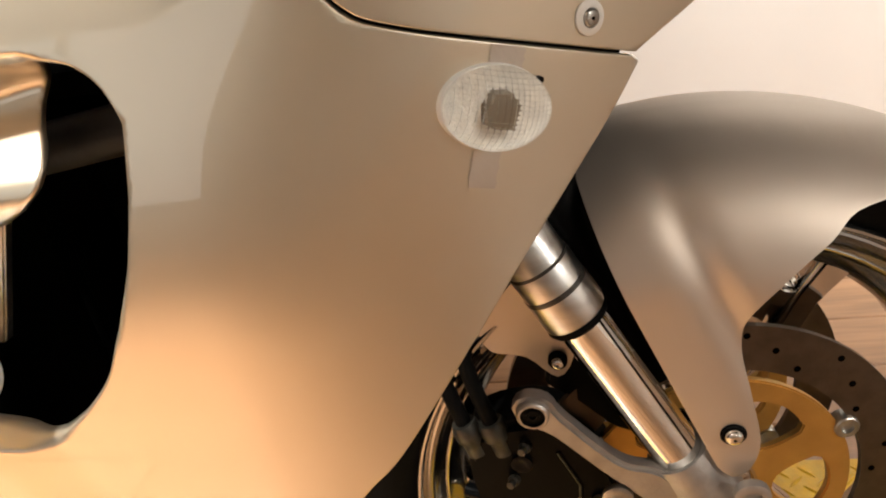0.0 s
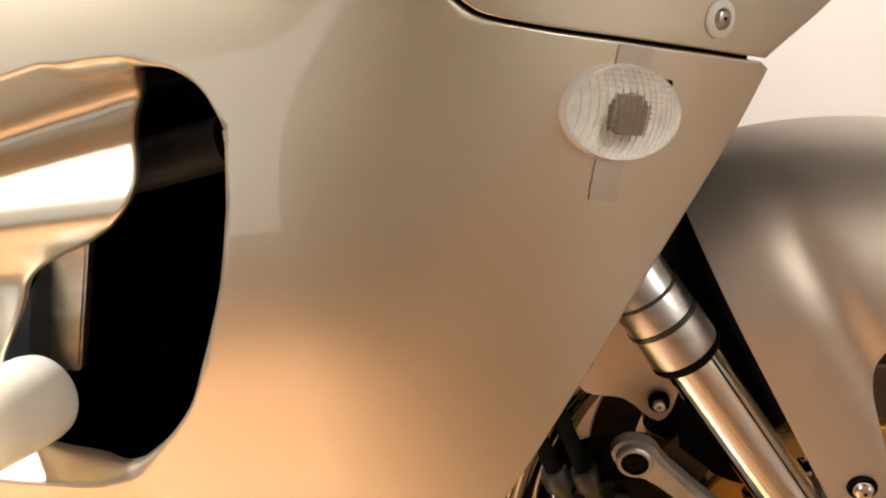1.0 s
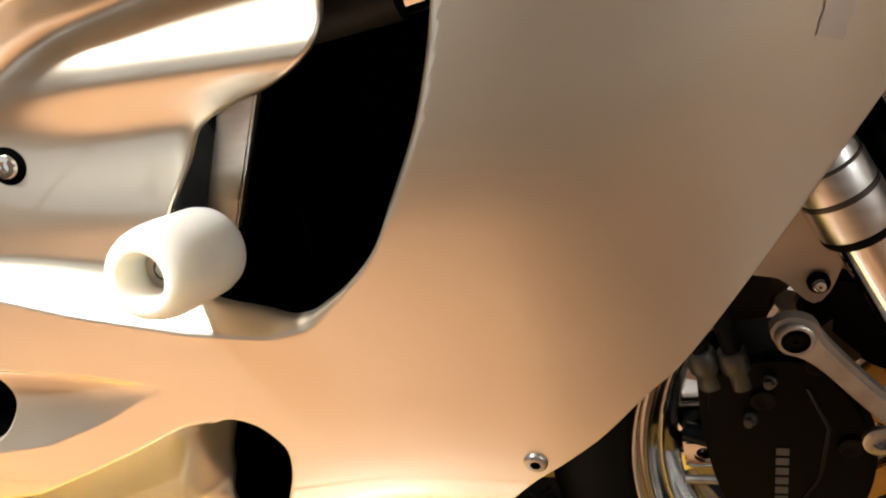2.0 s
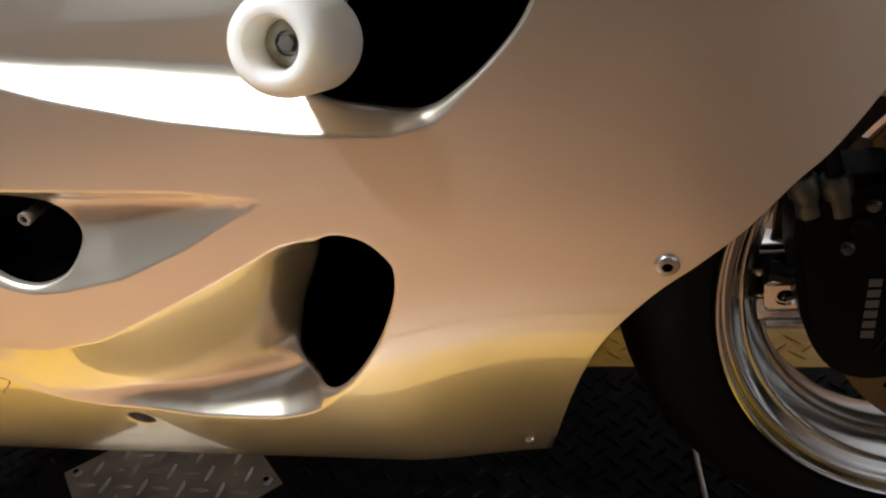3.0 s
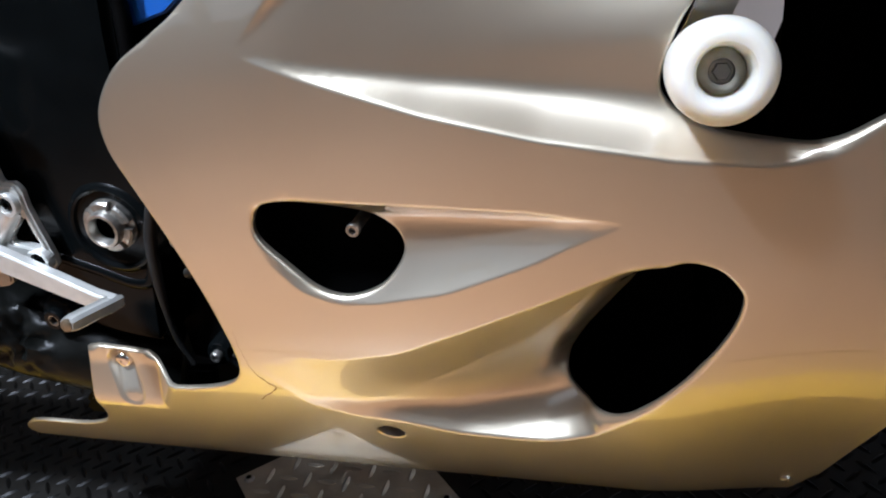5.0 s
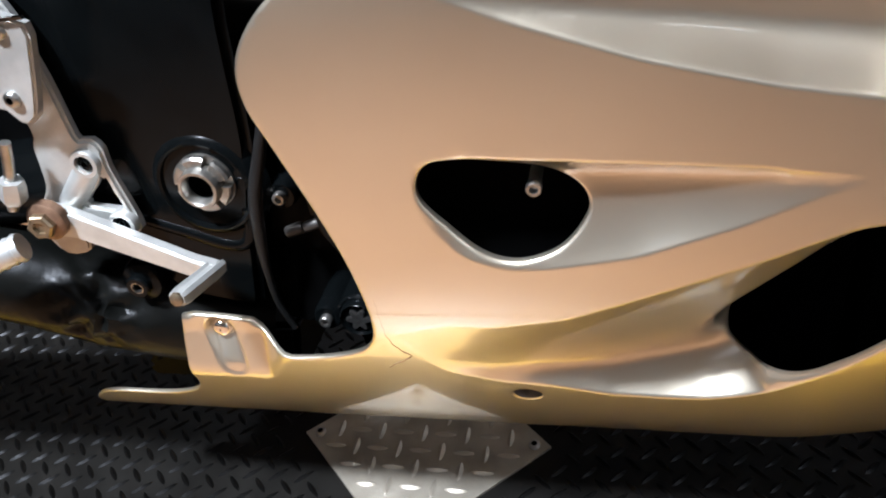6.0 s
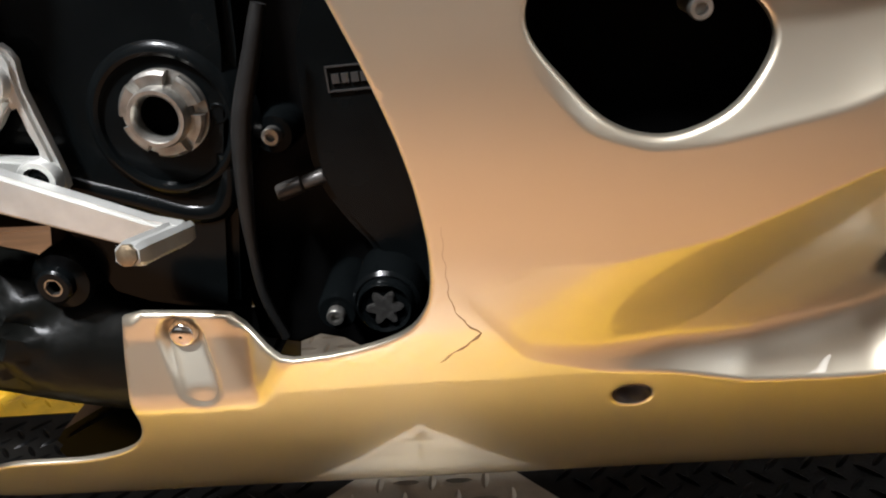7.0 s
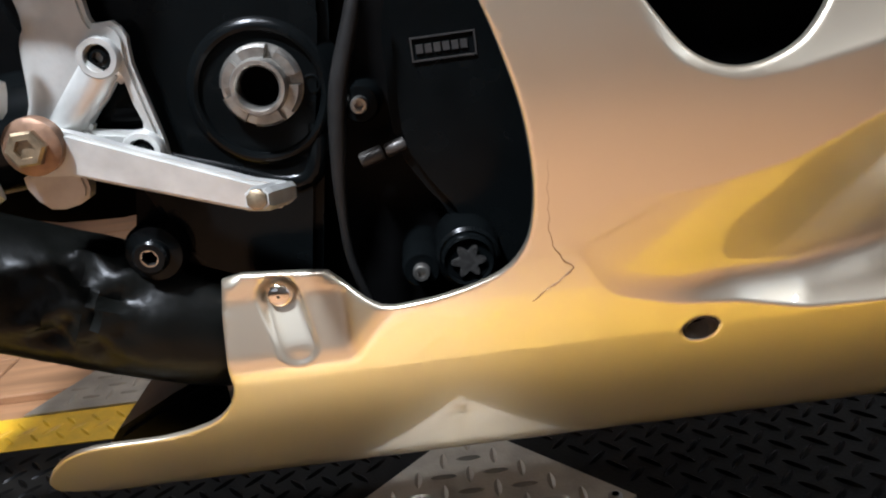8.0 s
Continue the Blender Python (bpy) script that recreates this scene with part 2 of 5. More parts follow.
def sheet(outline, holes, depth, step, mirror=None, thick=0.003, lip=0.0020, lip_width=0.0026, fine=True, extra=()):
    """A thin curved panel: an outline and holes in x and z, its depth y given by a function, edges rolled inwards."""
    from mathutils import geometry
    loops = [list(outline)] + [list(h) for h in holes]
    verts, edges = [], []
    for loop in loops:
        s = len(verts)
        verts += [Vector((q[0], q[1])) for q in loop]
        edges += [(s + i, s + (i + 1) % len(loop)) for i in range(len(loop))]
    rim = np.array([(v.x, v.y) for v in verts])
    lo, hi = rim.min(0), rim.max(0)
    gx, gz = np.meshgrid(np.arange(lo[0], hi[0], step), np.arange(lo[1], hi[1], step * 0.87))
    gx = gx + (np.arange(gx.shape[0]) % 2)[:, None] * step / 2
    grid = np.c_[gx.ravel(), gz.ravel()]
    keep = inside(grid, loops[0])
    for h in loops[1:]:
        keep &= ~inside(grid, h)
    grid = grid[keep]
    near = np.min([gap_to(grid, loop) for loop in loops], axis=0)
    rings = [lip_width * k for k in (0.12, 0.3, 0.55, 0.8, 1.05)] if fine else []
    grid = grid[near > (rings[-1] + step * 0.35 if fine else step * 0.45)]
    for loop in loops if fine else ():
        q = np.array([(v[0], v[1]) for v in loop])
        along = np.roll(q, -1, 0) - np.roll(q, 1, 0)
        side = np.c_[-along[:, 1], along[:, 0]] / np.maximum(np.linalg.norm(along, axis=1), 1e-9)[:, None]
        for sign in (1, -1):
            for d in rings:
                c = q + side * d * sign
                ok = inside(c, loops[0])
                for h in loops[1:]:
                    ok &= ~inside(c, h)
                ok &= np.min([gap_to(c, other) for other in loops], axis=0) > d * 0.93
                verts += [Vector(p) for p in c[ok]]
    if len(extra):
        far = np.array([np.min(np.hypot(extra[:, 0] - x, extra[:, 1] - z)) for x, z in grid])
        grid = grid[far > 0.0030]
        verts += [Vector(p) for p in extra]
    verts += [Vector(p) for p in grid]
    pts, _, tris, _, _, _ = geometry.delaunay_2d_cdt(verts, edges, [], 0, 1e-6)
    flat = np.array([(p.x, p.y) for p in pts])
    cent = flat[np.array([list(t) for t in tris])].mean(1)
    keep = inside(cent, loops[0])
    for h in loops[1:]:
        keep &= ~inside(cent, h)
    y = depth(flat[:, 0], flat[:, 1])
    edge = np.min([gap_to(flat, loop) for loop in loops], axis=0)
    nose_x = np.interp(flat[:, 1], [0.15, 0.23, 0.33, 0.40, 0.46, 0.53, 0.60, 0.66, 0.70, 0.80], [-0.288, -0.277, -0.248, -0.206, -0.138, -0.076, -0.019, 0.029, -0.05, -0.165])
    tight = 1 - 0.72 * ease((flat[:, 0] - nose_x + 0.03) / 0.01)
    y = y + lip * tight * (1 - np.sqrt(1 - np.clip(1 - edge / (lip_width * tight), 0, 1) ** 2))
    if mirror is not None:
        y = 2 * mirror - y
    bm = bmesh.new()
    front = [bm.verts.new((a, b, c)) for (a, c), b in zip(flat, y)]
    for t, k in zip(tris, keep):
        if k:
            bm.faces.new([front[i] for i in t])
    bmesh.ops.delete(bm, geom=[v for v in bm.verts if not v.link_faces], context="VERTS")
    bm.normal_update()
    # the back face, a wall's thickness further in
    inward = thick if mirror is None else -thick
    geom = bmesh.ops.extrude_face_region(bm, geom=bm.faces[:])["geom"]
    moved = [g for g in geom if isinstance(g, bmesh.types.BMVert)]
    bmesh.ops.translate(bm, verts=moved, vec=(0, inward, 0))
    for g in geom:
        if isinstance(g, bmesh.types.BMFace):
            g.material_index = 1
    return bm


def bolt_head(origin, direction, r, h, name, mat, parent, label="", socket=0.45, segs=24):
    """A domed screw, its hexagon socket black for shade, one mesh in two materials."""
    bm = turned(origin, direction, [(r, -0.004), (r, h * 0.35), (r * 0.95, h * 0.6), (r * 0.82, h * 0.85), (r * 0.62, h * 0.98), (r * socket, h)], segs)
    count = len(bm.faces)
    lathe(bm, origin, direction, [(r * socket, h), (r * socket * 0.95, h * 0.1), (0, h * 0.1)], 6)
    bm.faces.ensure_lookup_table()
    for f in bm.faces[count:]:
        f.material_index = 1
    return part(name, bm, (mat, BLACK), parent, label)


# ---- the room ----
def box(x0, x1, y0, y1, z0, z1):
    bm = bmesh.new()
    bmesh.ops.create_cube(bm, size=1, matrix=Matrix.Translation(((x0 + x1) / 2, (y0 + y1) / 2, (z0 + z1) / 2)) @ Matrix.Diagonal((x1 - x0, y1 - y0, z1 - z0, 1)))
    return bm


X0, X1, Y0, Y1, TOP = -5.0, 4.6, -2.3, 1.95, 2.6
for name, b in (("wall_north", [(X0, X1, Y1, Y1 + 0.12, -0.05, TOP)]), ("wall_west", [(X0 - 0.12, X0, Y0 - 0.12, Y1 + 0.12, -0.05, TOP)]), ("wall_east", [(X1, X1 + 0.12, Y0 - 0.12, Y1 + 0.12, -0.05, TOP)]),
                ("wall_south", [(X0, WX0, Y0 - 0.12, Y0, -0.05, TOP), (WX1, X1, Y0 - 0.12, Y0, -0.05, TOP), (WX0, WX1, Y0 - 0.12, Y0, -0.05, WZ0), (WX0, WX1, Y0 - 0.12, Y0, WZ1, TOP)])):
    bm = bmesh.new()
    for one in b:
        piece = box(*one)
        me = bpy.data.meshes.new("piece")
        piece.to_mesh(me)
        piece.free()
        bm.from_mesh(me)
        bpy.data.meshes.remove(me)
    tagged(part(name, bm, WALL if name in ("wall_north", "wall_east") else WALL_GREY), "plain painted workshop wall", "wall", kind="structure")
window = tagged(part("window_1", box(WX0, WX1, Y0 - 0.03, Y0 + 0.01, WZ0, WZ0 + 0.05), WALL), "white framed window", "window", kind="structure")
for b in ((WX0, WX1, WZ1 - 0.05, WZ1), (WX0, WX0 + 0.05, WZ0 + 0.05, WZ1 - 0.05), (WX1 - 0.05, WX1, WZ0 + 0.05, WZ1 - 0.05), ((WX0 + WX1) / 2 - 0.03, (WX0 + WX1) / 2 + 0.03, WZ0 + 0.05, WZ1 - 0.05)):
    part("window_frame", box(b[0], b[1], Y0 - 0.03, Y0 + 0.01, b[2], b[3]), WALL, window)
tagged(part("ceiling", box(X0 - 0.12, X1 + 0.12, Y0 - 0.12, Y1 + 0.12, TOP + 0.03, TOP + 0.13), WALL), "plain white ceiling with assumed round lamps", "ceiling", kind="structure")
floor = tagged(part("floor", box(X0, X1, Y0, Y1, -0.06, -0.022), WOOD), "warm brown oak board floor", "floor", kind="structure")

# ---- the platform: black tread plate with yellow edges and bare inlays ----
MID = 0.513
PX0, PX1 = -2.1, 0.95
platform = tagged(part("platform", box(PX0, PX1, 0.30, 0.727, -0.02, 0.0), TREAD_BLACK), "black tread plate platform under the motorcycle", "platform", kind="structure")


from mathutils import noise


def lug_mesh(length, width, height):
    """One lens-shaped rib of tread plate."""
    bm = bmesh.new()
    n = 7
    ridge, left, right = [], [], []
    for i in range(n):
        u = -1 + 2 * i / (n - 1)
        half = width / 2 * (1 - u * u) ** 0.8 + 0.0004
        ridge.append((u * length / 2, 0, height * (1 - u * u) ** 0.6))
        left.append((u * length / 2, half, 0))
        right.append((u * length / 2, -half, 0))
    return ridge, left, right


def lugs(accept, angle, pitch, length, width, height, region, lift=0.0, centre=None):
    """Crossed ribs on a square lattice over a region, where accept(x, y) allows."""
    ridge, left, right = lug_mesh(length, width, height)
    verts, faces = [], []
    ca, sa = math.cos(angle), math.sin(angle)
    x0, x1, y0, y1 = region
    cx, cy = centre or ((x0 + x1) / 2, (y0 + y1) / 2)
    n = 2 * int(max(x1 - x0, y1 - y0) / pitch) + 2
    for i in range(-n, n + 1):
        for j in range(-n, n + 1):
            px, py = cx + pitch * (i * ca - j * sa), cy + pitch * (i * sa + j * ca)
            if not (x0 < px < x1 and y0 < py < y1 and accept(px, py)):
                continue
            a = angle + (math.pi / 2 if (i + j) % 2 else 0)
            c, s = math.cos(a), math.sin(a)
            base_i = len(verts)
            for row in (left, ridge, right):
                for lx, ly, lz in row:
                    verts.append((px + lx * c - ly * s, py + lx * s + ly * c, lz + lift - (0.0005 if lz == 0 else 0)))
            m = len(ridge)
            for k in range(m - 1):
                faces.append((base_i + k, base_i + k + 1, base_i + m + k + 1, base_i + m + k))
                faces.append((base_i + m + k, base_i + m + k + 1, base_i + 2 * m + k + 1, base_i + 2 * m + k))
    bm = bmesh.new()
    vs = [bm.verts.new(v) for v in verts]
    for q in faces:
        bm.faces.new([vs[k] for k in q])
    return bm


def single_ribs(accept, angle, pitch, length, width, height, region, lift, centre, mat, parent):
    """The same ribs, each an object of its own on one shared mesh."""
    ridge, left, right = lug_mesh(length, width, height)
    verts = [(x, y, z - (0.0005 if z == 0 else 0)) for row in (left, ridge, right) for x, y, z in row]
    m = len(ridge)
    faces = [q for k in range(m - 1) for q in ((k, k + 1, m + k + 1, m + k), (m + k, m + k + 1, 2 * m + k + 1, 2 * m + k))]
    me = bpy.data.meshes.new("tread_rib")
    me.from_pydata(verts, [], faces)
    me.materials.append(mat)
    x0, x1, y0, y1 = region
    ca, sa = math.cos(angle), math.sin(angle)
    n = 2 * int(max(x1 - x0, y1 - y0) / pitch) + 60
    for i in range(-n, n + 1):
        for j in range(-n, n + 1):
            px, py = centre[0] + pitch * (i * ca - j * sa), centre[1] + pitch * (i * sa + j * ca)
            if x0 < px < x1 and y0 < py < y1 and accept(px, py):
                ob = new("tread_rib", me)
                ob.parent = parent
                ob.matrix_local = Matrix.Translation((px, py, lift)) @ Matrix.Rotation(angle + (math.pi / 2 if (i + j) % 2 else 0), 4, "Z")


DIAMOND = [(-0.765, MID, 0.148)]


def in_diamond(x, y, grow=0.0):
    return any(abs(x - cx) + abs(y - cy) < r + grow for cx, cy, r in DIAMOND)


P = 0.0226
RIBS = (PX0 + 0.02, PX1 - 0.02, 0.318, 0.71)
RIB_CENTRE = ((RIBS[0] + RIBS[1]) / 2, (RIBS[2] + RIBS[3]) / 2)


def near_walk(x, y):
    return -1.02 < x < -0.50 and y < 0.60


tagged(part("tread_ribs", lugs(lambda x, y: not in_diamond(x, y, 0.022) and not near_walk(x, y), math.pi / 4, P, 0.0300, 0.0068, 0.0026, RIBS, 0.0, RIB_CENTRE), TREAD_LUG, platform), kind="stuff")
single_ribs(lambda x, y: not in_diamond(x, y, 0.022) and near_walk(x, y), math.pi / 4, P, 0.0300, 0.0068, 0.0026, RIBS, 0.0, RIB_CENTRE, TREAD_LUG, platform)
for ya, yb in ((0.212, 0.300), (0.727, 0.805)):
    strip = tagged(part("floor_stripe", box(PX0, PX1, ya + (0.001 if ya > 0.5 else 0), yb, -0.02, 0.0005), TREAD_YELLOW), "worn yellow safety edge painted on tread plate", "floor marking", kind="structure")
    tagged(part("tread_ribs", lugs(lambda x, y: True, math.pi / 4, P, 0.0300, 0.0062, 0.002, (PX0 + 0.02, PX1 - 0.02, ya + 0.016, yb - 0.014), 0.0005), TREAD_YELLOW, strip), kind="stuff")


def inlay(cx, cy, r, clip=None):
    bm = bmesh.new()
    ring = [(cx - r, cy), (cx, cy - r), (cx + r, cy), (cx, cy + r)] if clip is None else clip
    top = [bm.verts.new((x, y, 0.003)) for x, y in ring]
    low = [bm.verts.new((x, y, -0.002 if clip is None else -0.02)) for x, y in ring]
    bm.faces.new(top)
    for k in range(len(ring)):
        k2 = (k + 1) % len(ring)
        bm.faces.new((top[k], low[k], low[k2], top[k2]))
    return bm


cx, cy, r = DIAMOND[0]
plate = tagged(part("tread_plate_inlay", inlay(cx, cy, r), TREAD_SILVER), "bare aluminium tread plate diamond screwed to the black platform", "floor plate")
single_ribs(lambda x, y: abs(x - cx) + abs(y - cy) < r - 0.014, 0.0, 0.0257, 0.0285, 0.0082, 0.0030, (cx - r, cx + r, cy - r, cy + r), 0.003, (-0.7666, 0.5477), TREAD_SILVER, plate)
for sx, sy in ((-1, 0), (1, 0), (0, 1), (0, -1)):
    bolt_head((cx + sx * (r - 0.019), cy + sy * (r - 0.019), 0.003), (0, 0, 1), 0.0066, 0.0045, "screw", CAST, plate, "", 0.55)
corner = tagged(part("tread_plate_corner", inlay(0, 0, 0, [(-1.335, 0.806), (-0.66, 0.806), (-0.74, 0.965), (-1.255, 0.965)]), TREAD_SILVER), "bare aluminium tread plate strip beyond the yellow edge", "floor plate")
tagged(part("tread_ribs", lugs(lambda x, y: abs(x + 1.0) < 0.32 - (y - 0.806) * 0.5, 0.0, 0.0257, 0.0280, 0.0076, 0.0024, (-1.34, -0.66, 0.815, 0.955), 0.003), TREAD_SILVER, corner), kind="stuff")

# ---- the motorcycle ----
bike = new("motorcycle")
bike.location = (-0.4, 0.52, 0.0)
tagged(bike, "silver faired sports motorcycle standing on tread plate", "motorcycle")
CENTRE = 0.52


def under(ob):
    """Keeps a part where it was built, under the motorcycle."""
    ob.parent = bike
    ob.matrix_parent_inverse = Matrix.Translation(bike.location).inverted()
    return ob


def bike_part(name, bm, mat, label="", smooth=40.0):
    return under(part(name, bm, mat, None, label, smooth))


# outlines of the side fairing, in x and z
SEAM = [(-0.165, 0.80), (-0.1271, 0.7484), (-0.1059, 0.7267), (-0.0961, 0.7167), (-0.0783, 0.7088), (-0.042, 0.695), (-0.007, 0.681), (0.026, 0.667)]
FRONT = [(0.029, 0.663), (0.012, 0.64), (-0.019, 0.603), (-0.048, 0.567), (-0.076, 0.531), (-0.117, 0.479), (-0.138, 0.46), (-0.1609, 0.4357), (-0.1817, 0.4172), (-0.2057, 0.3956), (-0.2308, 0.3618), (-0.2478, 0.3221), (-0.2631, 0.2675), (-0.2782, 0.2005)]
BOTTOM = [(-0.2895, 0.150), (-0.306, 0.141), (-0.36, 0.137), (-0.50, 0.133), (-0.75, 0.132), (-0.95, 0.134), (-1.03, 0.142)]
TAIL = [(-1.056, 0.153), (-1.0565, 0.1699), (-1.0358, 0.1948), (-1.0072, 0.2092), (-0.9537, 0.2114), (-0.9205, 0.221), (-0.9042, 0.2345), (-0.895, 0.2514), (-0.8923, 0.2718), (-0.8898, 0.3037), (-0.8858, 0.3225)]
NOTCH = [(-0.8744, 0.3246), (-0.8246, 0.3195), (-0.8185, 0.3135), (-0.8043, 0.305), (-0.7878, 0.3025), (-0.7558, 0.3066), (-0.7268, 0.3173), (-0.7131, 0.3336), (-0.7081, 0.3546), (-0.7076, 0.3806), (-0.7115, 0.4121), (-0.722, 0.45), (-0.738, 0.494), (-0.748, 0.524), (-0.745, 0.55), (-0.724, 0.576), (-0.6929, 0.5938), (-0.6657, 0.6107), (-0.6053, 0.6599), (-0.552, 0.7346), (-0.5, 0.8)]
OUTLINE = [p for piece in (SEAM, FRONT, BOTTOM, TAIL, NOTCH) for p in spline(piece, 0.005)]

HOLE_MAIN = spline([(-0.4005, 0.548), (-0.399, 0.536), (-0.390, 0.5275), (-0.374, 0.5195), (-0.358, 0.5150), (-0.338, 0.5125), (-0.317, 0.5145), (-0.299, 0.5245), (-0.2815, 0.538), (-0.2645, 0.5565), (-0.2503, 0.583), (-0.2355, 0.6114), (-0.224, 0.6429),
                    (-0.2156, 0.6823), (-0.2203, 0.7026), (-0.2333, 0.7145), (-0.2521, 0.7177), (-0.2685, 0.7135), (-0.2785, 0.7045), (-0.2850, 0.6935), (-0.2850, 0.682), (-0.2810, 0.671), (-0.2803, 0.663), (-0.2835, 0.655), (-0.290, 0.649), (-0.303, 0.6405),
                    (-0.323, 0.632), (-0.353, 0.623), (-0.3685, 0.615), (-0.3740, 0.606), (-0.3770, 0.598), (-0.3845, 0.585), (-0.392, 0.573)], 0.003, True)
HOLE_VENT = spline([(-0.6565, 0.469), (-0.651, 0.4795), (-0.638, 0.4835), (-0.606, 0.4795), (-0.578, 0.4688), (-0.5625, 0.4562), (-0.5605, 0.4412), (-0.577, 0.4208), (-0.6027, 0.4128), (-0.6258, 0.4207), (-0.6449, 0.442), (-0.6555, 0.458)], 0.003, True)
HOLE_LOW = spline([(-0.388, 0.4435), (-0.369, 0.44), (-0.357, 0.4279), (-0.3535, 0.4158), (-0.3595, 0.3922), (-0.3779, 0.3565), (-0.4041, 0.3203), (-0.4264, 0.2991), (-0.4477, 0.2894), (-0.4633, 0.2972), (-0.4664, 0.3152), (-0.457, 0.339), (-0.4458, 0.3605), (-0.4325, 0.382), (-0.4189, 0.4046), (-0.405, 0.431)], 0.003, True)
HOLE_DRAIN = [Vector((-0.611 + 0.0105 * math.cos(a), 0.2535 + 0.0095 * math.sin(a))) for a in (2 * math.pi * k / 24 for k in range(24))]

# the three scoops: upper and lower edges over x, depth, where they start and are deepest, widths of their flanks
MAIN_TOP = [(-0.635, 0.585), (-0.6048, 0.6139), (-0.5336, 0.6576), (-0.4413, 0.6975), (-0.3783, 0.715), (-0.3321, 0.7235), (-0.291, 0.7283), (-0.2581, 0.7267), (-0.2328, 0.7182), (-0.2181, 0.7057), (-0.2115, 0.6873)]
MAIN_LOW = [(-0.635, 0.577), (-0.60, 0.562), (-0.532, 0.538), (-0.467, 0.521), (-0.391, 0.507), (-0.341, 0.5035), (-0.314, 0.5078), (-0.297, 0.5188), (-0.27, 0.5455), (-0.2462, 0.5788), (-0.2290, 0.6155), (-0.2172, 0.6515), (-0.2115, 0.6873)]
VENT_TOP = [(-0.664, 0.470), (-0.655, 0.484), (-0.63, 0.487), (-0.552, 0.482), (-0.473, 0.477), (-0.42, 0.469)]
VENT_LOW = [(-0.664, 0.458), (-0.652, 0.44), (-0.6348, 0.4182), (-0.6096, 0.4084), (-0.5836, 0.4085), (-0.5329, 0.4182), (-0.478, 0.44), (-0.441, 0.459), (-0.42, 0.467)]
LOW_TOP = [(-0.6931, 0.3418), (-0.6601, 0.3552), (-0.6255, 0.3534), (-0.5771, 0.3632), (-0.5193, 0.3904), (-0.4649, 0.4162), (-0.428, 0.435), (-0.39, 0.4455), (-0.368, 0.442), (-0.356, 0.4299), (-0.352, 0.4178)]
LOW_LOW = [(-0.6927, 0.3373), (-0.6676, 0.2914), (-0.6278, 0.2777), (-0.5937, 0.2738), (-0.55, 0.2609), (-0.5062, 0.2589), (-0.4828, 0.2599), (-0.4614, 0.2669), (-0.4361, 0.2816), (-0.405, 0.3128), (-0.3729, 0.358), (-0.358, 0.3941), (-0.352, 0.4178)]


def edge_curve(points):
    """A scoop's edge over x, its corners rounded off."""
    xs = np.arange(points[0][0], points[-1][0], 0.001)
    zs = np.interp(xs, [p[0] for p in points], [p[1] for p in points])
    wide = np.r_[2 * zs[0] - zs[12:0:-1], zs, 2 * zs[-1] - zs[-2:-14:-1]]
    soft = np.convolve(wide, np.hanning(25) / np.hanning(25).sum(), "valid")
    return xs, soft


def scoop(x, z, top, low, deep, x_from, x_to, w_top, w_low, power=1.0, crease=1.15, lip=1.3):
    """A teardrop hollow; the flanks' widths are shares of its height."""
    zt = np.interp(x, *edge_curve(top), left=-9, right=-9)
    zb = np.interp(x, *edge_curve(low), left=9, right=9)
    high = np.maximum(zt - zb, 1e-4)
    ramp = ease((x - x_from) / (x_to - x_from)) ** power
    s, t = np.clip((zt - z) / high / w_top, 0, 1), np.clip((z - zb) / high / w_low, 0, 1)
    return deep * ramp * np.sin(s * math.pi / 2) ** crease * np.sin(t * math.pi / 2) ** lip


# how far the flank leans in below z, by its slope
LEAN_Z = np.linspace(0.0, 0.46, 461)
LEAN_S = np.interp(LEAN_Z, [0.0, 0.132, 0.137, 0.143, 0.15, 0.16, 0.18, 0.20, 0.23, 0.26, 0.29, 0.32, 0.345, 0.37, 0.395, 0.42, 0.46],
                   [3.0, 3.0, 2.0, 1.3, 0.9, 0.72, 0.64, 0.59, 0.52, 0.46, 0.42, 0.36, 0.28, 0.20, 0.12, 0.05, 0.0])
LEAN_S = np.convolve(np.pad(LEAN_S, 8, mode="edge"), np.hanning(17) / np.hanning(17).sum(), "valid")
LEAN_Y = np.r_[np.cumsum(((LEAN_S[1:] + LEAN_S[:-1]) * 0.0005)[::-1])[::-1], 0.0]


def flank(x, z):
    """The outer skin, with no scoops."""
    y = 0.302 + np.interp(z, LEAN_Z, LEAN_Y) + 1.9 * np.maximum(0, x + 0.2) ** 2
    y = y + 0.020 * ease((x + 0.42) / 0.15) * ease((0.46 - z) / 0.25)
    y = y + 0.9 * np.maximum(0, z - 0.56) ** 2 * ease((-0.05 - x) / 0.15)
    # the flat tab round the rear fixing bolt, set back behind the bulge
    tab = 0.353 - 0.85 * np.maximum(0, x + 0.818) - 0.24 * np.maximum(0, 0.308 - z) - 0.4 * np.maximum(0, z - 0.40)
    gap = np.clip((tab - y) / 0.005, -1, 1)
    y = np.where(gap >= 1, tab, np.where(gap <= -1, y, y + 0.005 * (gap + 1) ** 2 / 4))
    return np.minimum(y, 0.516)


MAIN_EDGE = [p for p in MAIN_LOW if p[0] > -0.42] + [p for p in MAIN_TOP if p[0] > -0.30][::-1]
LOW_EDGE = [p for p in LOW_LOW if p[0] > -0.445] + [p for p in LOW_TOP if p[0] > -0.40][::-1]


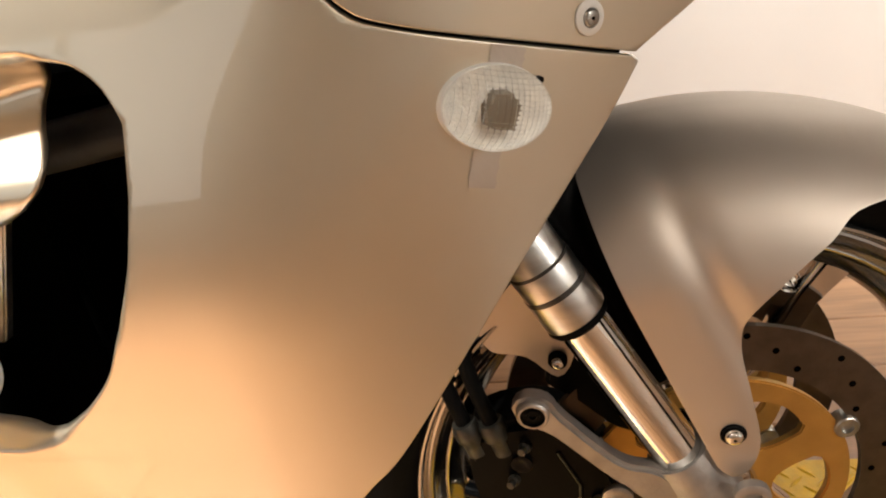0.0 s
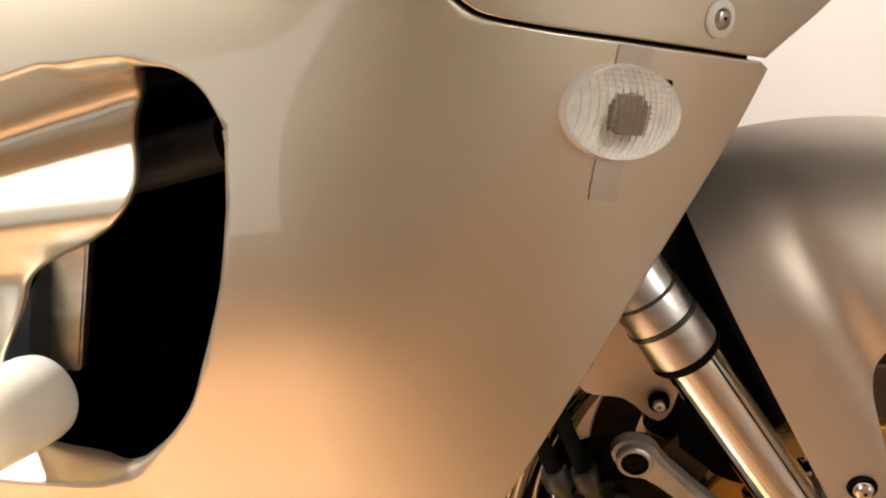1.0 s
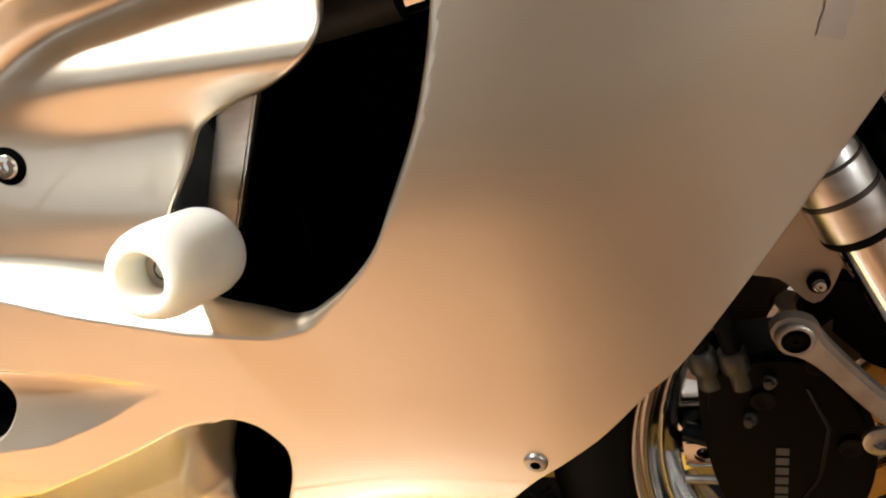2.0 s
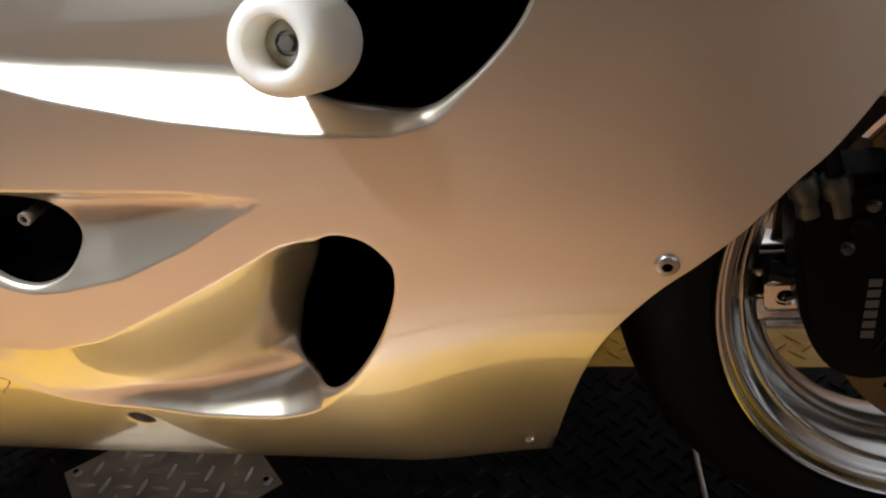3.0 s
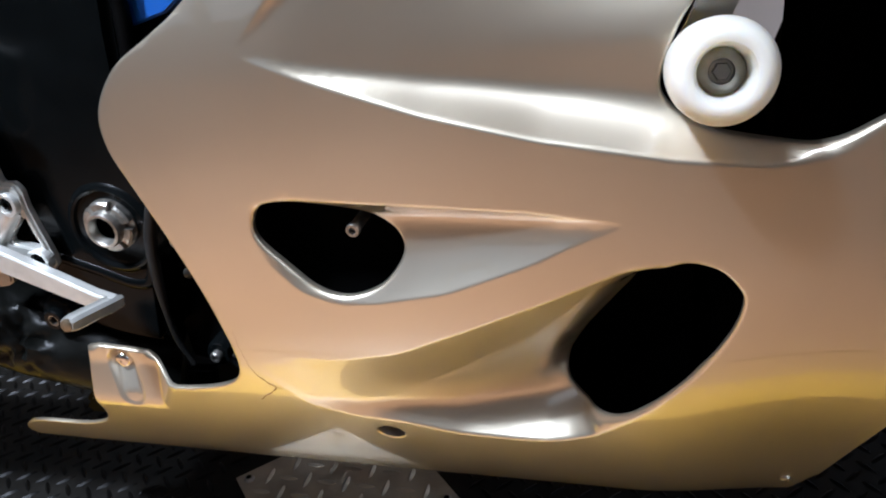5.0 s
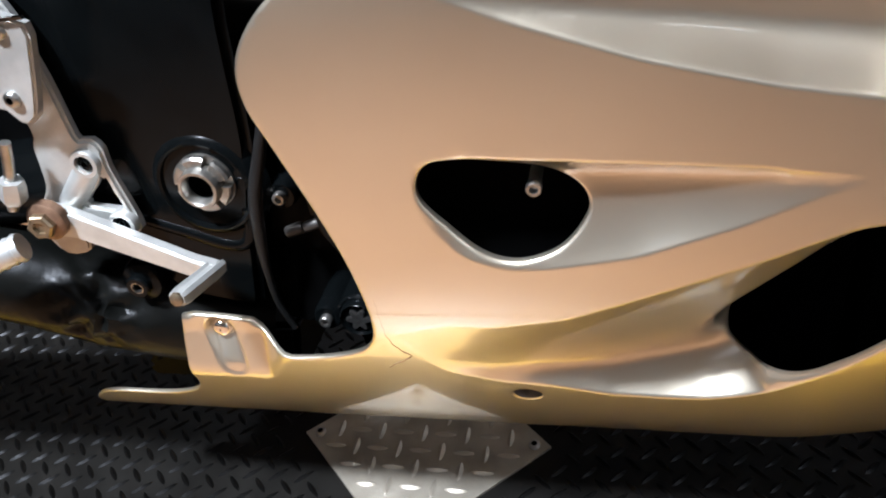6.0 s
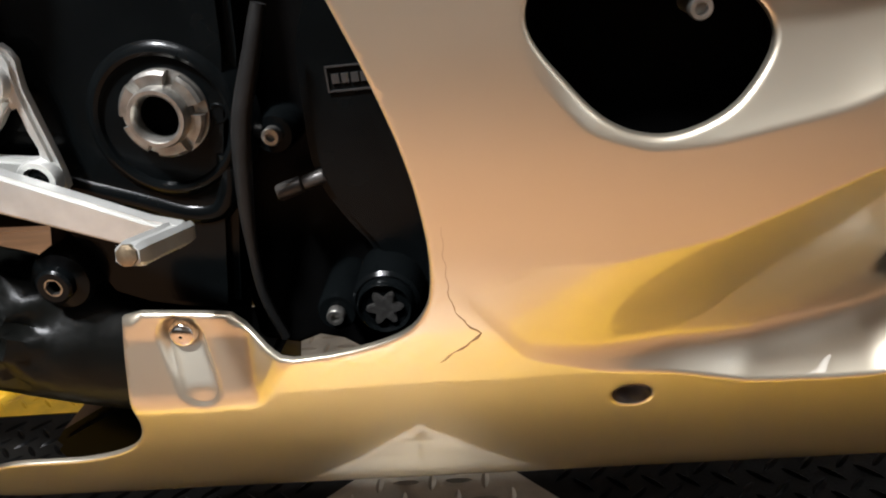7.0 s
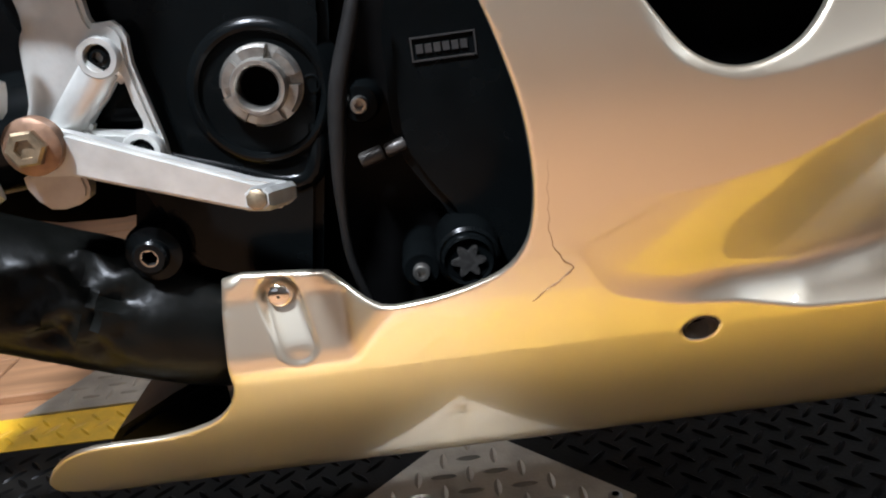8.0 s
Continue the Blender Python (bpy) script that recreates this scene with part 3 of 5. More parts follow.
def skin(x, z):
    y = flank(x, z)
    at = np.c_[x, z]
    main_fade, low_fade = ease(gap_to(at, MAIN_EDGE, False) / (0.016 + 0.010 * ease((0.66 - z) / 0.08))), ease(gap_to(at, LOW_EDGE, False) / 0.018)
    main_fade = 1 - (1 - main_fade) * ease((x + 0.385) / 0.09)
    swell = 1 - 0.58 * np.exp(-((z - 0.652) / 0.030) ** 2) * ease((x + 0.56) / 0.15)
    swell = swell * (1 - 0.60 * ease((0.650 - z) / 0.085) * ease((x + 0.62) / 0.26) * ease((-0.335 - x) / 0.05))
    y = y + scoop(x, z, MAIN_TOP, MAIN_LOW, 0.050, -0.64, -0.40, 0.16, 0.15, lip=1.0) * swell * main_fade
    y = y + scoop(x, z, VENT_TOP, VENT_LOW, 0.016, -0.415, -0.55, 0.24, 0.80, lip=0.9) * ease((x + 0.66) / 0.04)
    y = y + scoop(x, z, LOW_TOP, LOW_LOW, 0.052, -0.70, -0.385, 0.80, 0.26, 1.0, 1.0, 1.0) * low_fade
    # the lower scoop turns in towards its opening
    wall_x = np.interp(z, [0.297, 0.315, 0.339, 0.3605, 0.382, 0.4046, 0.4311], [-0.4633, -0.4664, -0.457, -0.4458, -0.4325, -0.4189, -0.405])
    y = y + 0.022 * ease((x - wall_x + 0.026) / 0.030) * (x < wall_x + 0.012) * ease((z - 0.297) / 0.03) * ease((0.442 - z) / 0.025)
    # the sunken seat of the rear fixing bolt, a trough that runs out below
    t = np.clip((0.308 - z) / 0.029, 0, 1)
    d = np.hypot(x - (-0.8555 + 0.0065 * t), z - (0.308 - 0.029 * t))
    return y + 0.0085 * (1 - 0.72 * t) * ease((0.0146 - d) / 0.0062)


def skin_at(x, z, lift=0.0):
    return Vector((x, float(skin(np.array([x]), np.array([z]))[0]) - lift, z))


def skin_normal(x, z):
    e = 0.002
    dx = (skin_at(x + e, z).y - skin_at(x - e, z).y) / (2 * e)
    dz = (skin_at(x, z + e).y - skin_at(x, z - e).y) / (2 * e)
    return Vector((dx, -1, dz)).normalized()


# finer mesh along the scoops' edges and round the sunken seat
SEAT = []
for r in (0.0020, 0.0060, 0.0092, 0.0100, 0.0108, 0.0116, 0.0124, 0.0132, 0.0141, 0.0150):
    SEAT += [(-0.8555 + r * math.cos(a), 0.308 + r * math.sin(a)) for a in (radians(6 + 12 * k) for k in range(15))]
    SEAT += [(-0.849 + r * math.cos(a), 0.279 + r * math.sin(a)) for a in (radians(186 + 12 * k) for k in range(15))]
    SEAT += [(-0.8555 + 0.0009 * k + side * r, 0.306 - 0.004 * k) for side in (1, -1) for k in range(7)]
for edge in (MAIN_LOW, MAIN_TOP, VENT_LOW, VENT_TOP, LOW_LOW, LOW_TOP):
    xs, zs = edge_curve(edge)
    for off in (-0.0022, -0.0008, 0.0006, 0.0020):
        SEAT += [(x, z + off) for x, z in zip(xs[::2], zs[::2])]
SEAT = np.array(SEAT)
HOLES = [HOLE_MAIN, HOLE_VENT, HOLE_LOW, HOLE_DRAIN]
SEAT = SEAT[inside(SEAT, OUTLINE) & (np.min([gap_to(SEAT, h) for h in HOLES + [OUTLINE]], axis=0) > 0.0045) & ~np.any([inside(SEAT, h) for h in HOLES], axis=0)]
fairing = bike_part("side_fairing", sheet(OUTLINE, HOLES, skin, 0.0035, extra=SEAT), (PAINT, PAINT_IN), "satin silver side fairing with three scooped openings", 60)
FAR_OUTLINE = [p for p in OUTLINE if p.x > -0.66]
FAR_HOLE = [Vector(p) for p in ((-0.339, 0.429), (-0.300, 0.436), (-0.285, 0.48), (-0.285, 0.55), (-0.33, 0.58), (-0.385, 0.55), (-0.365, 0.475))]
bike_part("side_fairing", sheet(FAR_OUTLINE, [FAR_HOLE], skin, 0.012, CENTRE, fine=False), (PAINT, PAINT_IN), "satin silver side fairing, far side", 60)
# belly floor between the two sides, near-black for the unlit void
bm = bmesh.new()
rows = []
for k in range(30):
    x = -0.299 - 0.60 * k / 29
    zb = 0.1335 + 0.012 * max(0.0, x + 0.60)
    ye = float(flank(np.array([x]), np.array([zb]))[0])
    rows.append([bm.verts.new((x, y, z)) for y, z in ((ye + 0.002, zb), (ye + 0.012, zb - 0.005), (ye + 0.03, zb - 0.008), (2 * CENTRE - ye - 0.03, zb - 0.008), (2 * CENTRE - ye - 0.012, zb - 0.005), (2 * CENTRE - ye - 0.002, zb))])
for a, b in zip(rows, rows[1:]):
    for k in range(2 if -0.90 < a[0].co.x < -0.79 else 5):
        bm.faces.new((a[k], a[k + 1], b[k + 1], b[k]))
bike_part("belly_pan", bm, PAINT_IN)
# bar added so that the gap under the casing stays dark
bike_part("view_blocker", swept(spline([(-0.62, 0.62, 0.235), (-0.80, 0.625, 0.238), (-1.0, 0.635, 0.25)], 0.03), 0.058, 20), BLACK, "black bar added to block the view under the belly")
for outline in ([(-0.70, 0.136), (-0.785, 0.136), (-0.790, 0.212), (-0.70, 0.205)], [(-0.868, 0.136), (-1.040, 0.136), (-1.048, 0.150), (-1.035, 0.165), (-0.985, 0.190), (-0.93, 0.214), (-0.852, 0.217)]):
    bike_part("collector_box", slab(outline, 0.465, 0.565, 0.006), BLACK, "black exhaust collector")


# the nose beyond x 0.12 is out of view, extended to shade the mudguard
UPPER = [p for piece in ([(0.0275, 0.6682), (0.041, 0.6745), (0.066, 0.686), (0.095, 0.705), (0.118, 0.735), (0.150, 0.785), (0.24, 0.83), (0.36, 0.88), (0.40, 0.95), (0.34, 1.06)], [(0.34, 1.06), (-0.10, 1.12), (-0.24, 0.90), (-0.1635, 0.80)],
                         [(-0.1635, 0.8015), (-0.1256, 0.7499), (-0.1044, 0.7282), (-0.0946, 0.7182), (-0.0768, 0.7103), (-0.0405, 0.6965), (-0.0055, 0.6825), (0.0275, 0.6685)]) for p in spline(piece, 0.005)]
nose = bike_part("upper_fairing", sheet(UPPER, [], flank, 0.007), (PAINT, PAINT_IN), "satin silver upper fairing panel", 60)
bike_part("upper_fairing", sheet(UPPER, [], flank, 0.014, CENTRE, fine=False), (PAINT, PAINT_IN), "satin silver upper fairing panel, far side", 60)

# unseen cover between the fairings, added to block light from above
bike_part("shade_cover", box(-0.52, 0.022, 0.40, 0.665, 0.685, 0.70), BLACK, "unseen black cover added to shade inside and mudguard")
# unseen cowl above the wheel, added to darken the mudguard's top
bm = bmesh.new()
rows = []
for x, half, z0, z1 in ((-0.02, 0.13, 0.80, 1.05), (0.10, 0.19, 0.81, 1.05), (0.20, 0.23, 0.825, 1.04), (0.32, 0.22, 0.84, 1.01), (0.42, 0.16, 0.86, 0.96), (0.47, 0.05, 0.88, 0.93)):
    rows.append([bm.verts.new((x, CENTRE + half * math.cos(a), (z0 + z1) / 2 + (z1 - z0) / 2 * math.sin(a))) for a in (2 * math.pi * k / 24 for k in range(24))])
for a, b in zip(rows, rows[1:]):
    for k in range(24):
        bm.faces.new((a[k], a[(k + 1) % 24], b[(k + 1) % 24], b[k]))
bm.faces.new(rows[-1])
bike_part("shade_cowl", bm, PAINT_IN, "unseen dark nose cowl added to shade the mudguard", 60)

BACKING = spline([(-0.235, 0.86), (-0.175, 0.785), (-0.115, 0.72), (-0.08, 0.695), (-0.02, 0.672), (0.018, 0.660)], 0.01) + spline([(0.022, 0.678), (-0.02, 0.70), (-0.07, 0.722), (-0.095, 0.742), (-0.13, 0.79), (-0.17, 0.86)], 0.01)
bike_part("seam_backing", sheet(BACKING, [], lambda x, z: flank(x, z) + 0.009, 0.01, fine=False), BLACK, "black strip behind the panel seam")

# screws of the fairing
for x, z, r, name in ((-0.1995, 0.4175, 0.0068, "fairing_screw"), (-0.3015, 0.190, 0.0042, "fairing_screw")):
    bolt_head(skin_at(x, z), skin_normal(x, z), r, 0.003, name, STEEL, fairing, "small domed steel screw")
w = skin_at(0.0054, 0.6925)
nrm = skin_normal(0.0054, 0.6925)
part("washer", turned(w, nrm, [(0.0086, -0.002), (0.0086, 0.0010), (0.0078, 0.0017), (0.0050, 0.002), (0.0046, 0.001), (0.0, 0.001)], 32), WASHER, nose, "white plastic washer")
bolt_head(w + nrm * 0.001, nrm, 0.0046, 0.0026, "screw", STEEL, nose, "", 0.22)
b_at = skin_at(-0.8555, 0.308)
bolt_head(b_at, skin_normal(-0.880, 0.31), 0.0084, 0.0080, "fixing_bolt", CHROME, fairing, "bright domed fixing bolt", 0.12)

# the crack in the filler behind the lower opening
CRACK_LINE = spline([(-0.6956, 0.3982), (-0.6986, 0.3835), (-0.7002, 0.369), (-0.7003, 0.3537), (-0.7006, 0.3441), (-0.6994, 0.3336), (-0.6945, 0.3221), (-0.6885, 0.3148), (-0.6936, 0.3086), (-0.7023, 0.3018), (-0.7111, 0.294)], 0.003)
pts = [skin_at(p.x + 0.0006 * math.sin(i * 1.7), p.y, -0.0001) for i, p in enumerate(CRACK_LINE)]
part("crack", swept(pts, [0.00006 + 0.00016 * min(1.0, i / 18) + 0.0007 * math.exp(-((i - 29) / 6) ** 2) * (0.6 + 0.4 * math.sin(i * 2.3)) for i in range(len(pts))], 6), CRACK, fairing, "jagged brown crack in the filler")

# the indicator and its tape
i_at, i_n = skin_at(-0.0424, 0.664), skin_normal(-0.0424, 0.664)
u = (Vector((1, 0.22, -0.33)) - i_n * Vector((1, 0.22, -0.33)).dot(i_n)).normalized()
v = i_n.cross(u).normalized()


def oval(rows, a, b, segs=48):
    bm = bmesh.new()
    rings = []
    for s, h in rows:
        if s < 1e-6:
            rings.append([bm.verts.new(i_at + i_n * h)])
        else:
            rings.append([bm.verts.new(i_at + u * (a * s * math.cos(t)) + v * (b * s * math.sin(t)) + i_n * h) for t in (2 * math.pi * k / segs for k in range(segs))])
    for p, q in zip(rings, rings[1:]):
        for k in range(segs):
            k2 = (k + 1) % segs
            if len(q) == 1:
                bm.faces.new((p[k], q[0], p[k2]))
            else:
                bm.faces.new((p[k], q[k], q[k2], p[k2]))
    return bm


A, B = 0.0284, 0.0203
lens_body = bike_part("indicator", oval([(1.02, -0.006), (1.03, 0.0015), (1.01, 0.0035), (0.98, 0.004)], A, B), WASHER, "clear oval indicator taped to the fairing")
part("lens", oval([(1.0, 0.003), (1.0, 0.006), (0.96, 0.0085), (0.85, 0.0115), (0.65, 0.0145), (0.4, 0.0165), (0.2, 0.0172), (0, 0.0175)], A, B), LENS, lens_body).visible_shadow = False
part("reflector", oval([(0.97, 0.003), (0.7, 0.0015), (0.3, 0.001), (0, 0.001)], A, B), REFLECTOR, lens_body)
bm = bmesh.new()
for k in range(-8, 9):
    for along in (0, 1):
        lim = 0.93 * math.sqrt(1 - (k / 9.0) ** 2)
        pts = []
        for j in range(9):
            s = lim * (-1 + j / 4)
            ca, cb = (k / 9.0, s) if along == 0 else (s, k / 9.0)
            rr = min(1, math.hypot(ca, cb))
            pts.append(i_at + u * (A * ca) + v * (B * cb) + i_n * (0.0177 - 0.0115 * rr ** 2.6))
        width = 0.00032
        w2 = (u if along == 0 else v) * width
        for p, q in zip(pts, pts[1:]):
            vs = [bm.verts.new(c) for c in (p - w2, p + w2, q + w2, q - w2)]
            top = [bm.verts.new(c.co + i_n * 0.0004) for c in vs]
            bm.faces.new(top)
            for e in range(4):
                bm.faces.new((vs[e], vs[(e + 1) % 4], top[(e + 1) % 4], top[e]))
part("lens_ribs", bm, LENS, lens_body).visible_shadow = False
bm = bmesh.new()
ring = [i_at + u * ca + v * cb for ca, cb in ((-0.0065, -0.0065), (-0.001, -0.0080), (0.0065, -0.0075), (0.0080, 0.003), (0.003, 0.0080), (-0.005, 0.007), (-0.0080, 0.001))]
lo, hi = [bm.verts.new(c + i_n * 0.001) for c in ring], [bm.verts.new(c + i_n * 0.009) for c in ring]
bm.faces.new(hi)
for e in range(len(ring)):
    bm.faces.new((lo[e], lo[(e + 1) % len(ring)], hi[(e + 1) % len(ring)], hi[e]))
part("bulb_holder", bm, BULB, lens_body)
part("screw", turned(i_at + u * 0.0215 + v * 0.0150, i_n, [(0.0017, 0), (0.0017, 0.003), (0, 0.0036)], 10), BLACK, lens_body)


def tape(a0, a1, b0, b1, name="tape_strip"):
    bm = bmesh.new()
    grid = []
    for i in range(7):
        row = []
        for j in range(9):
            p = i_at + u * (a0 + (a1 - a0) * i / 6) + v * (b0 + (b1 - b0) * j / 8) + u * 0.0006 * math.sin(j * 2.1 + i)
            row.append(skin_at(p.x, p.z, 0.0007))
        grid.append([bm.verts.new(c) for c in row])
    for r0, r1 in zip(grid, grid[1:]):
        for k in range(8):
            bm.faces.new((r0[k], r0[k + 1], r1[k + 1], r1[k]))
    part(name, bm, TAPE, fairing, "yellowed strip of clear tape", 60)


tape(-0.007, 0.008, -0.040, -0.018)
tape(-0.006, 0.012, 0.018, 0.029)

# ---- crash slider and its stay ----
SLIDE = Vector((0.02, -0.97, 0.236)).normalized()
SLIDE_AT = Vector((-0.3728, 0.2614, 0.5655)) - SLIDE * 0.065
slider = bike_part("crash_slider", turned(SLIDE_AT, SLIDE, [(0.0, 0.0), (0.021, 0.0), (0.0248, 0.003), (0.0258, 0.008), (0.0258, 0.036), (0.0254, 0.048), (0.0242, 0.0555), (0.0222, 0.0610), (0.0192, 0.0642), (0.0160, 0.0650), (0.0138, 0.0640), (0.0124, 0.061), (0.0114, 0.040), (0, 0.040)], 48), WHITE_PLASTIC, "white nylon crash slider puck")
part("slider_bolt", turned(SLIDE_AT + SLIDE * 0.040, SLIDE, [(0.0110, 0), (0.0110, 0.003), (0.0102, 0.0038), (0.0060, 0.0042), (0.0055, 0.0015), (0, 0.0015)], 32), STEEL, slider, "recessed steel bolt")
part("bolt_hexagon", turned(SLIDE_AT + SLIDE * 0.0415, SLIDE, [(0.0045, 0), (0.0045, 0.0038), (0.004, 0.0045), (0, 0.0045)], 6), STEEL, slider)
bike_part("slider_stay", slab([(-0.355, 0.640), (-0.328, 0.645), (-0.3755, 0.545), (-0.3975, 0.547)], 0.357, 0.366), ALU, "grey flat aluminium stay behind the slider")
bike_part("frame_spar", slab([(-0.3880, 0.6120), (-0.4310, 0.5700), (-0.4500, 0.5440), (-0.4150, 0.5350), (-0.3830, 0.5980)], 0.378, 0.388), SPAR, "dull aluminium frame spar behind the stay")
dr = skin_at(-0.611, 0.2535)
part("drain_sleeve", turned(dr, skin_normal(-0.611, 0.2535) * -1, [(0.0108, 0.001), (0.0108, 0.012), (0.0092, 0.012), (0.0092, 0.001)], 24), CAST, fairing, "grey sleeve of the drain hole")
# no recess is cut; a near-black disc gives its shade
ring = bike_part("recess_disc", turned(skin_at(-0.495, 0.608), skin_normal(-0.495, 0.608), [(0.0115, -0.004), (0.0115, 0.0006), (0.0085, 0.001), (0, 0.001)], 32), VOID, "near-black disc for the shade in a bolt recess")
bike_part("scoop_bolt", turned(skin_at(-0.495, 0.608), skin_normal(-0.495, 0.608), [(0.0075, -0.004), (0.0075, 0.003), (0.0065, 0.0045), (0.0035, 0.0048), (0.003, 0.002), (0, 0.002)], 32), CHROME, "steel bolt in a dark recess")

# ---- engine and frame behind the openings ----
# blocks behind the openings, coloured near-black for the unlit inside
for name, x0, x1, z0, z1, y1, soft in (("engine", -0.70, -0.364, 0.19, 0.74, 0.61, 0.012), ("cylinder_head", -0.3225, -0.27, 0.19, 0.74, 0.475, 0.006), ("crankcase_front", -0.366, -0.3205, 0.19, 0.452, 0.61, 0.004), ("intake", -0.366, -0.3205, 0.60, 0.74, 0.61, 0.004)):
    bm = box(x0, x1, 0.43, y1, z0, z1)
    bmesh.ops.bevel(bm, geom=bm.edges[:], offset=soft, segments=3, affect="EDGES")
    bike_part(name, bm, VOID, "engine block coloured near-black for the unlit inside")
# block added to stop the view through the opening to the wall
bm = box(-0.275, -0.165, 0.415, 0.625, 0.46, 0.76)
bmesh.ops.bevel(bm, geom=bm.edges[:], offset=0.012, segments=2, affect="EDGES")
bike_part("radiator", bm, VOID, "near-black block added to close the opening")
bike_part("radiator_hose", swept(spline([(-0.40, 0.400, 0.648), (-0.33, 0.398, 0.656), (-0.258, 0.400, 0.664)], 0.008), 0.0155, 24), HOSE, "ribbed black radiator hose")
bike_part("hose_clip", turned((-0.253, 0.402, 0.664), (1, 0.03, 0.11), [(0.0145, 0), (0.0162, 0.0), (0.0162, 0.012), (0.0145, 0.012)], 24), CHROME, "dull steel hose clip")
bike_part("casing_nut", turned((-0.590, 0.3135, 0.4612), (0, -1, 0), [(0.0, -0.02), (0.004, -0.02), (0.004, 0), (0.0047, 0), (0.0047, 0.004), (0.0042, 0.005), (0.0026, 0.005), (0.0026, 0.001), (0, 0.001)], 20), NUT_STEEL, "small bright nut on the dark casing")
# casing in the same near-black, for the shade behind the vent
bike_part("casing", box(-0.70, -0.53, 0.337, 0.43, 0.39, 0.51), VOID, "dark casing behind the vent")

FRAME = spline([(-0.836, 0.300), (-0.819, 0.385), (-0.804, 0.453), (-0.79, 0.58), (-0.74, 0.80)], 0.03) + spline([(-1.05, 0.80), (-1.03, 0.62), (-0.99, 0.50), (-0.945, 0.40), (-0.925, 0.350), (-0.91, 0.318), (-0.87, 0.305), (-0.836, 0.300)], 0.02)[:-1]
frame_plate = bike_part("frame_plate", slab(FRAME[::-1], 0.392, 0.47, 0.006), SATIN, "black satin frame casting round the swingarm pivot")
NUT = (-0.847, 0.4245)
part("frame_ridge", swept(spline([(-0.946, 0.3965, 0.405), (-0.912, 0.3965, 0.389), (-0.877, 0.3965, 0.376), (-0.850, 0.3965, 0.3655), (-0.832, 0.3965, 0.366), (-0.8245, 0.3965, 0.378), (-0.8205, 0.3965, 0.398)], 0.005), 0.0070, 16), SATIN, frame_plate)
part("pivot_boss", turned((NUT[0] - 0.002, 0.40, NUT[1] - 0.005), (0, -1, 0), [(0.050, 0), (0.0425, 0.0085), (0.0395, 0.0110), (0.0375, 0.0115), (0.0355, 0.0105), (0.0335, 0.0055), (0.031, 0.003), (0, 0.002)], 64), SATIN, frame_plate)
nut = bike_part("pivot_nut", turned((NUT[0], 0.397, NUT[1]), (0, -1, 0), [(0.0235, 0), (0.0235, 0.007), (0.0165, 0.008), (0.0160, 0.018), (0.0150, 0.0205), (0.0130, 0.0205), (0.0118, 0.019), (0.0115, -0.006), (0, -0.006)], 48), NUT_STEEL, "worn castellated steel pivot nut")
for k in range(6):
    bm = bmesh.new()
    prof = []
    for e in range(7):
        a = radians(60 * k + 12 + 7.2 * e)
        prof.append([bm.verts.new((NUT[0] + r * math.cos(a), y, NUT[1] + r * math.sin(a))) for r, y in ((0.0160, 0.391), (0.0160, 0.3835), (0.0215, 0.3835), (0.0232, 0.3855), (0.0232, 0.391))])
    for p, q in zip(prof, prof[1:]):
        for e in range(4):
            bm.faces.new((p[e], p[e + 1], q[e + 1], q[e]))
    bm.faces.new(prof[0])
    bm.faces.new(prof[-1][::-1])
    part("nut_lug", bm, NUT_STEEL, nut)
# bore floor coloured near-black for the shade in it
part("pivot_bore", turned((NUT[0], 0.3955, NUT[1]), (0, -1, 0), [(0.0116, -0.006), (0.0112, 0.010), (0.0108, 0.004), (0, 0.004)], 24), VOID, nut)
CABLE = spline([(-0.783, 0.383, 0.475), (-0.791, 0.381, 0.452), (-0.803, 0.379, 0.419), (-0.809, 0.379, 0.387), (-0.813, 0.380, 0.354), (-0.814, 0.382, 0.317), (-0.808, 0.386, 0.285)], 0.006)
bike_part("cable", swept(CABLE, [0.0030 + 0.0024 * math.sin(math.pi * min(1.0, (k + 3) / 24)) for k in range(len(CABLE))], 12), CABLE_RUBBER, "black rubber breather cable")

# narrow strip added for the blue that shows here
bike_part("blue_strip", slab([(-0.797, 0.577), (-0.752, 0.588), (-0.735, 0.599), (-0.738, 0.604), (-0.790, 0.600)], 0.412, 0.425, 0.002), BLUE, "narrow blue strip above the frame")
# panel added to keep the white wall out of this gap
bike_part("gap_panel", slab([(-0.83, 0.545), (-0.60, 0.545), (-0.52, 0.82), (-0.83, 0.82)], 0.430, 0.455, 0.004), BLACK, "black panel added to close the gap above the frame")
bike_part("wiring_loom", swept(spline([(-0.785, 0.40, 0.560), (-0.783, 0.402, 0.585), (-0.781, 0.404, 0.61), (-0.77, 0.406, 0.66)], 0.006), 0.0065, 12), BLACK, "black wiring loom wrapped in tape")
# clutch casing and its fittings
CASE = spline([(-0.772, 0.46), (-0.778, 0.413), (-0.777, 0.375), (-0.762, 0.345), (-0.750, 0.325), (-0.757, 0.298), (-0.742, 0.280), (-0.70, 0.280), (-0.66, 0.36), (-0.66, 0.50), (-0.74, 0.50)], 0.01, True)
cover = bike_part("clutch_cover", slab(CASE, 0.402, 0.45, 0.006), SATIN, "black clutch cover")
bike_part("crankcase", slab([(-0.84, 0.262), (-0.815, 0.256), (-0.800, 0.261), (-0.785, 0.257), (-0.775, 0.250), (-0.770, 0.238), (-0.70, 0.238), (-0.66, 0.30), (-0.66, 0.52), (-0.84, 0.52)], 0.425, 0.50, 0.003), BLACK, "black crankcase")
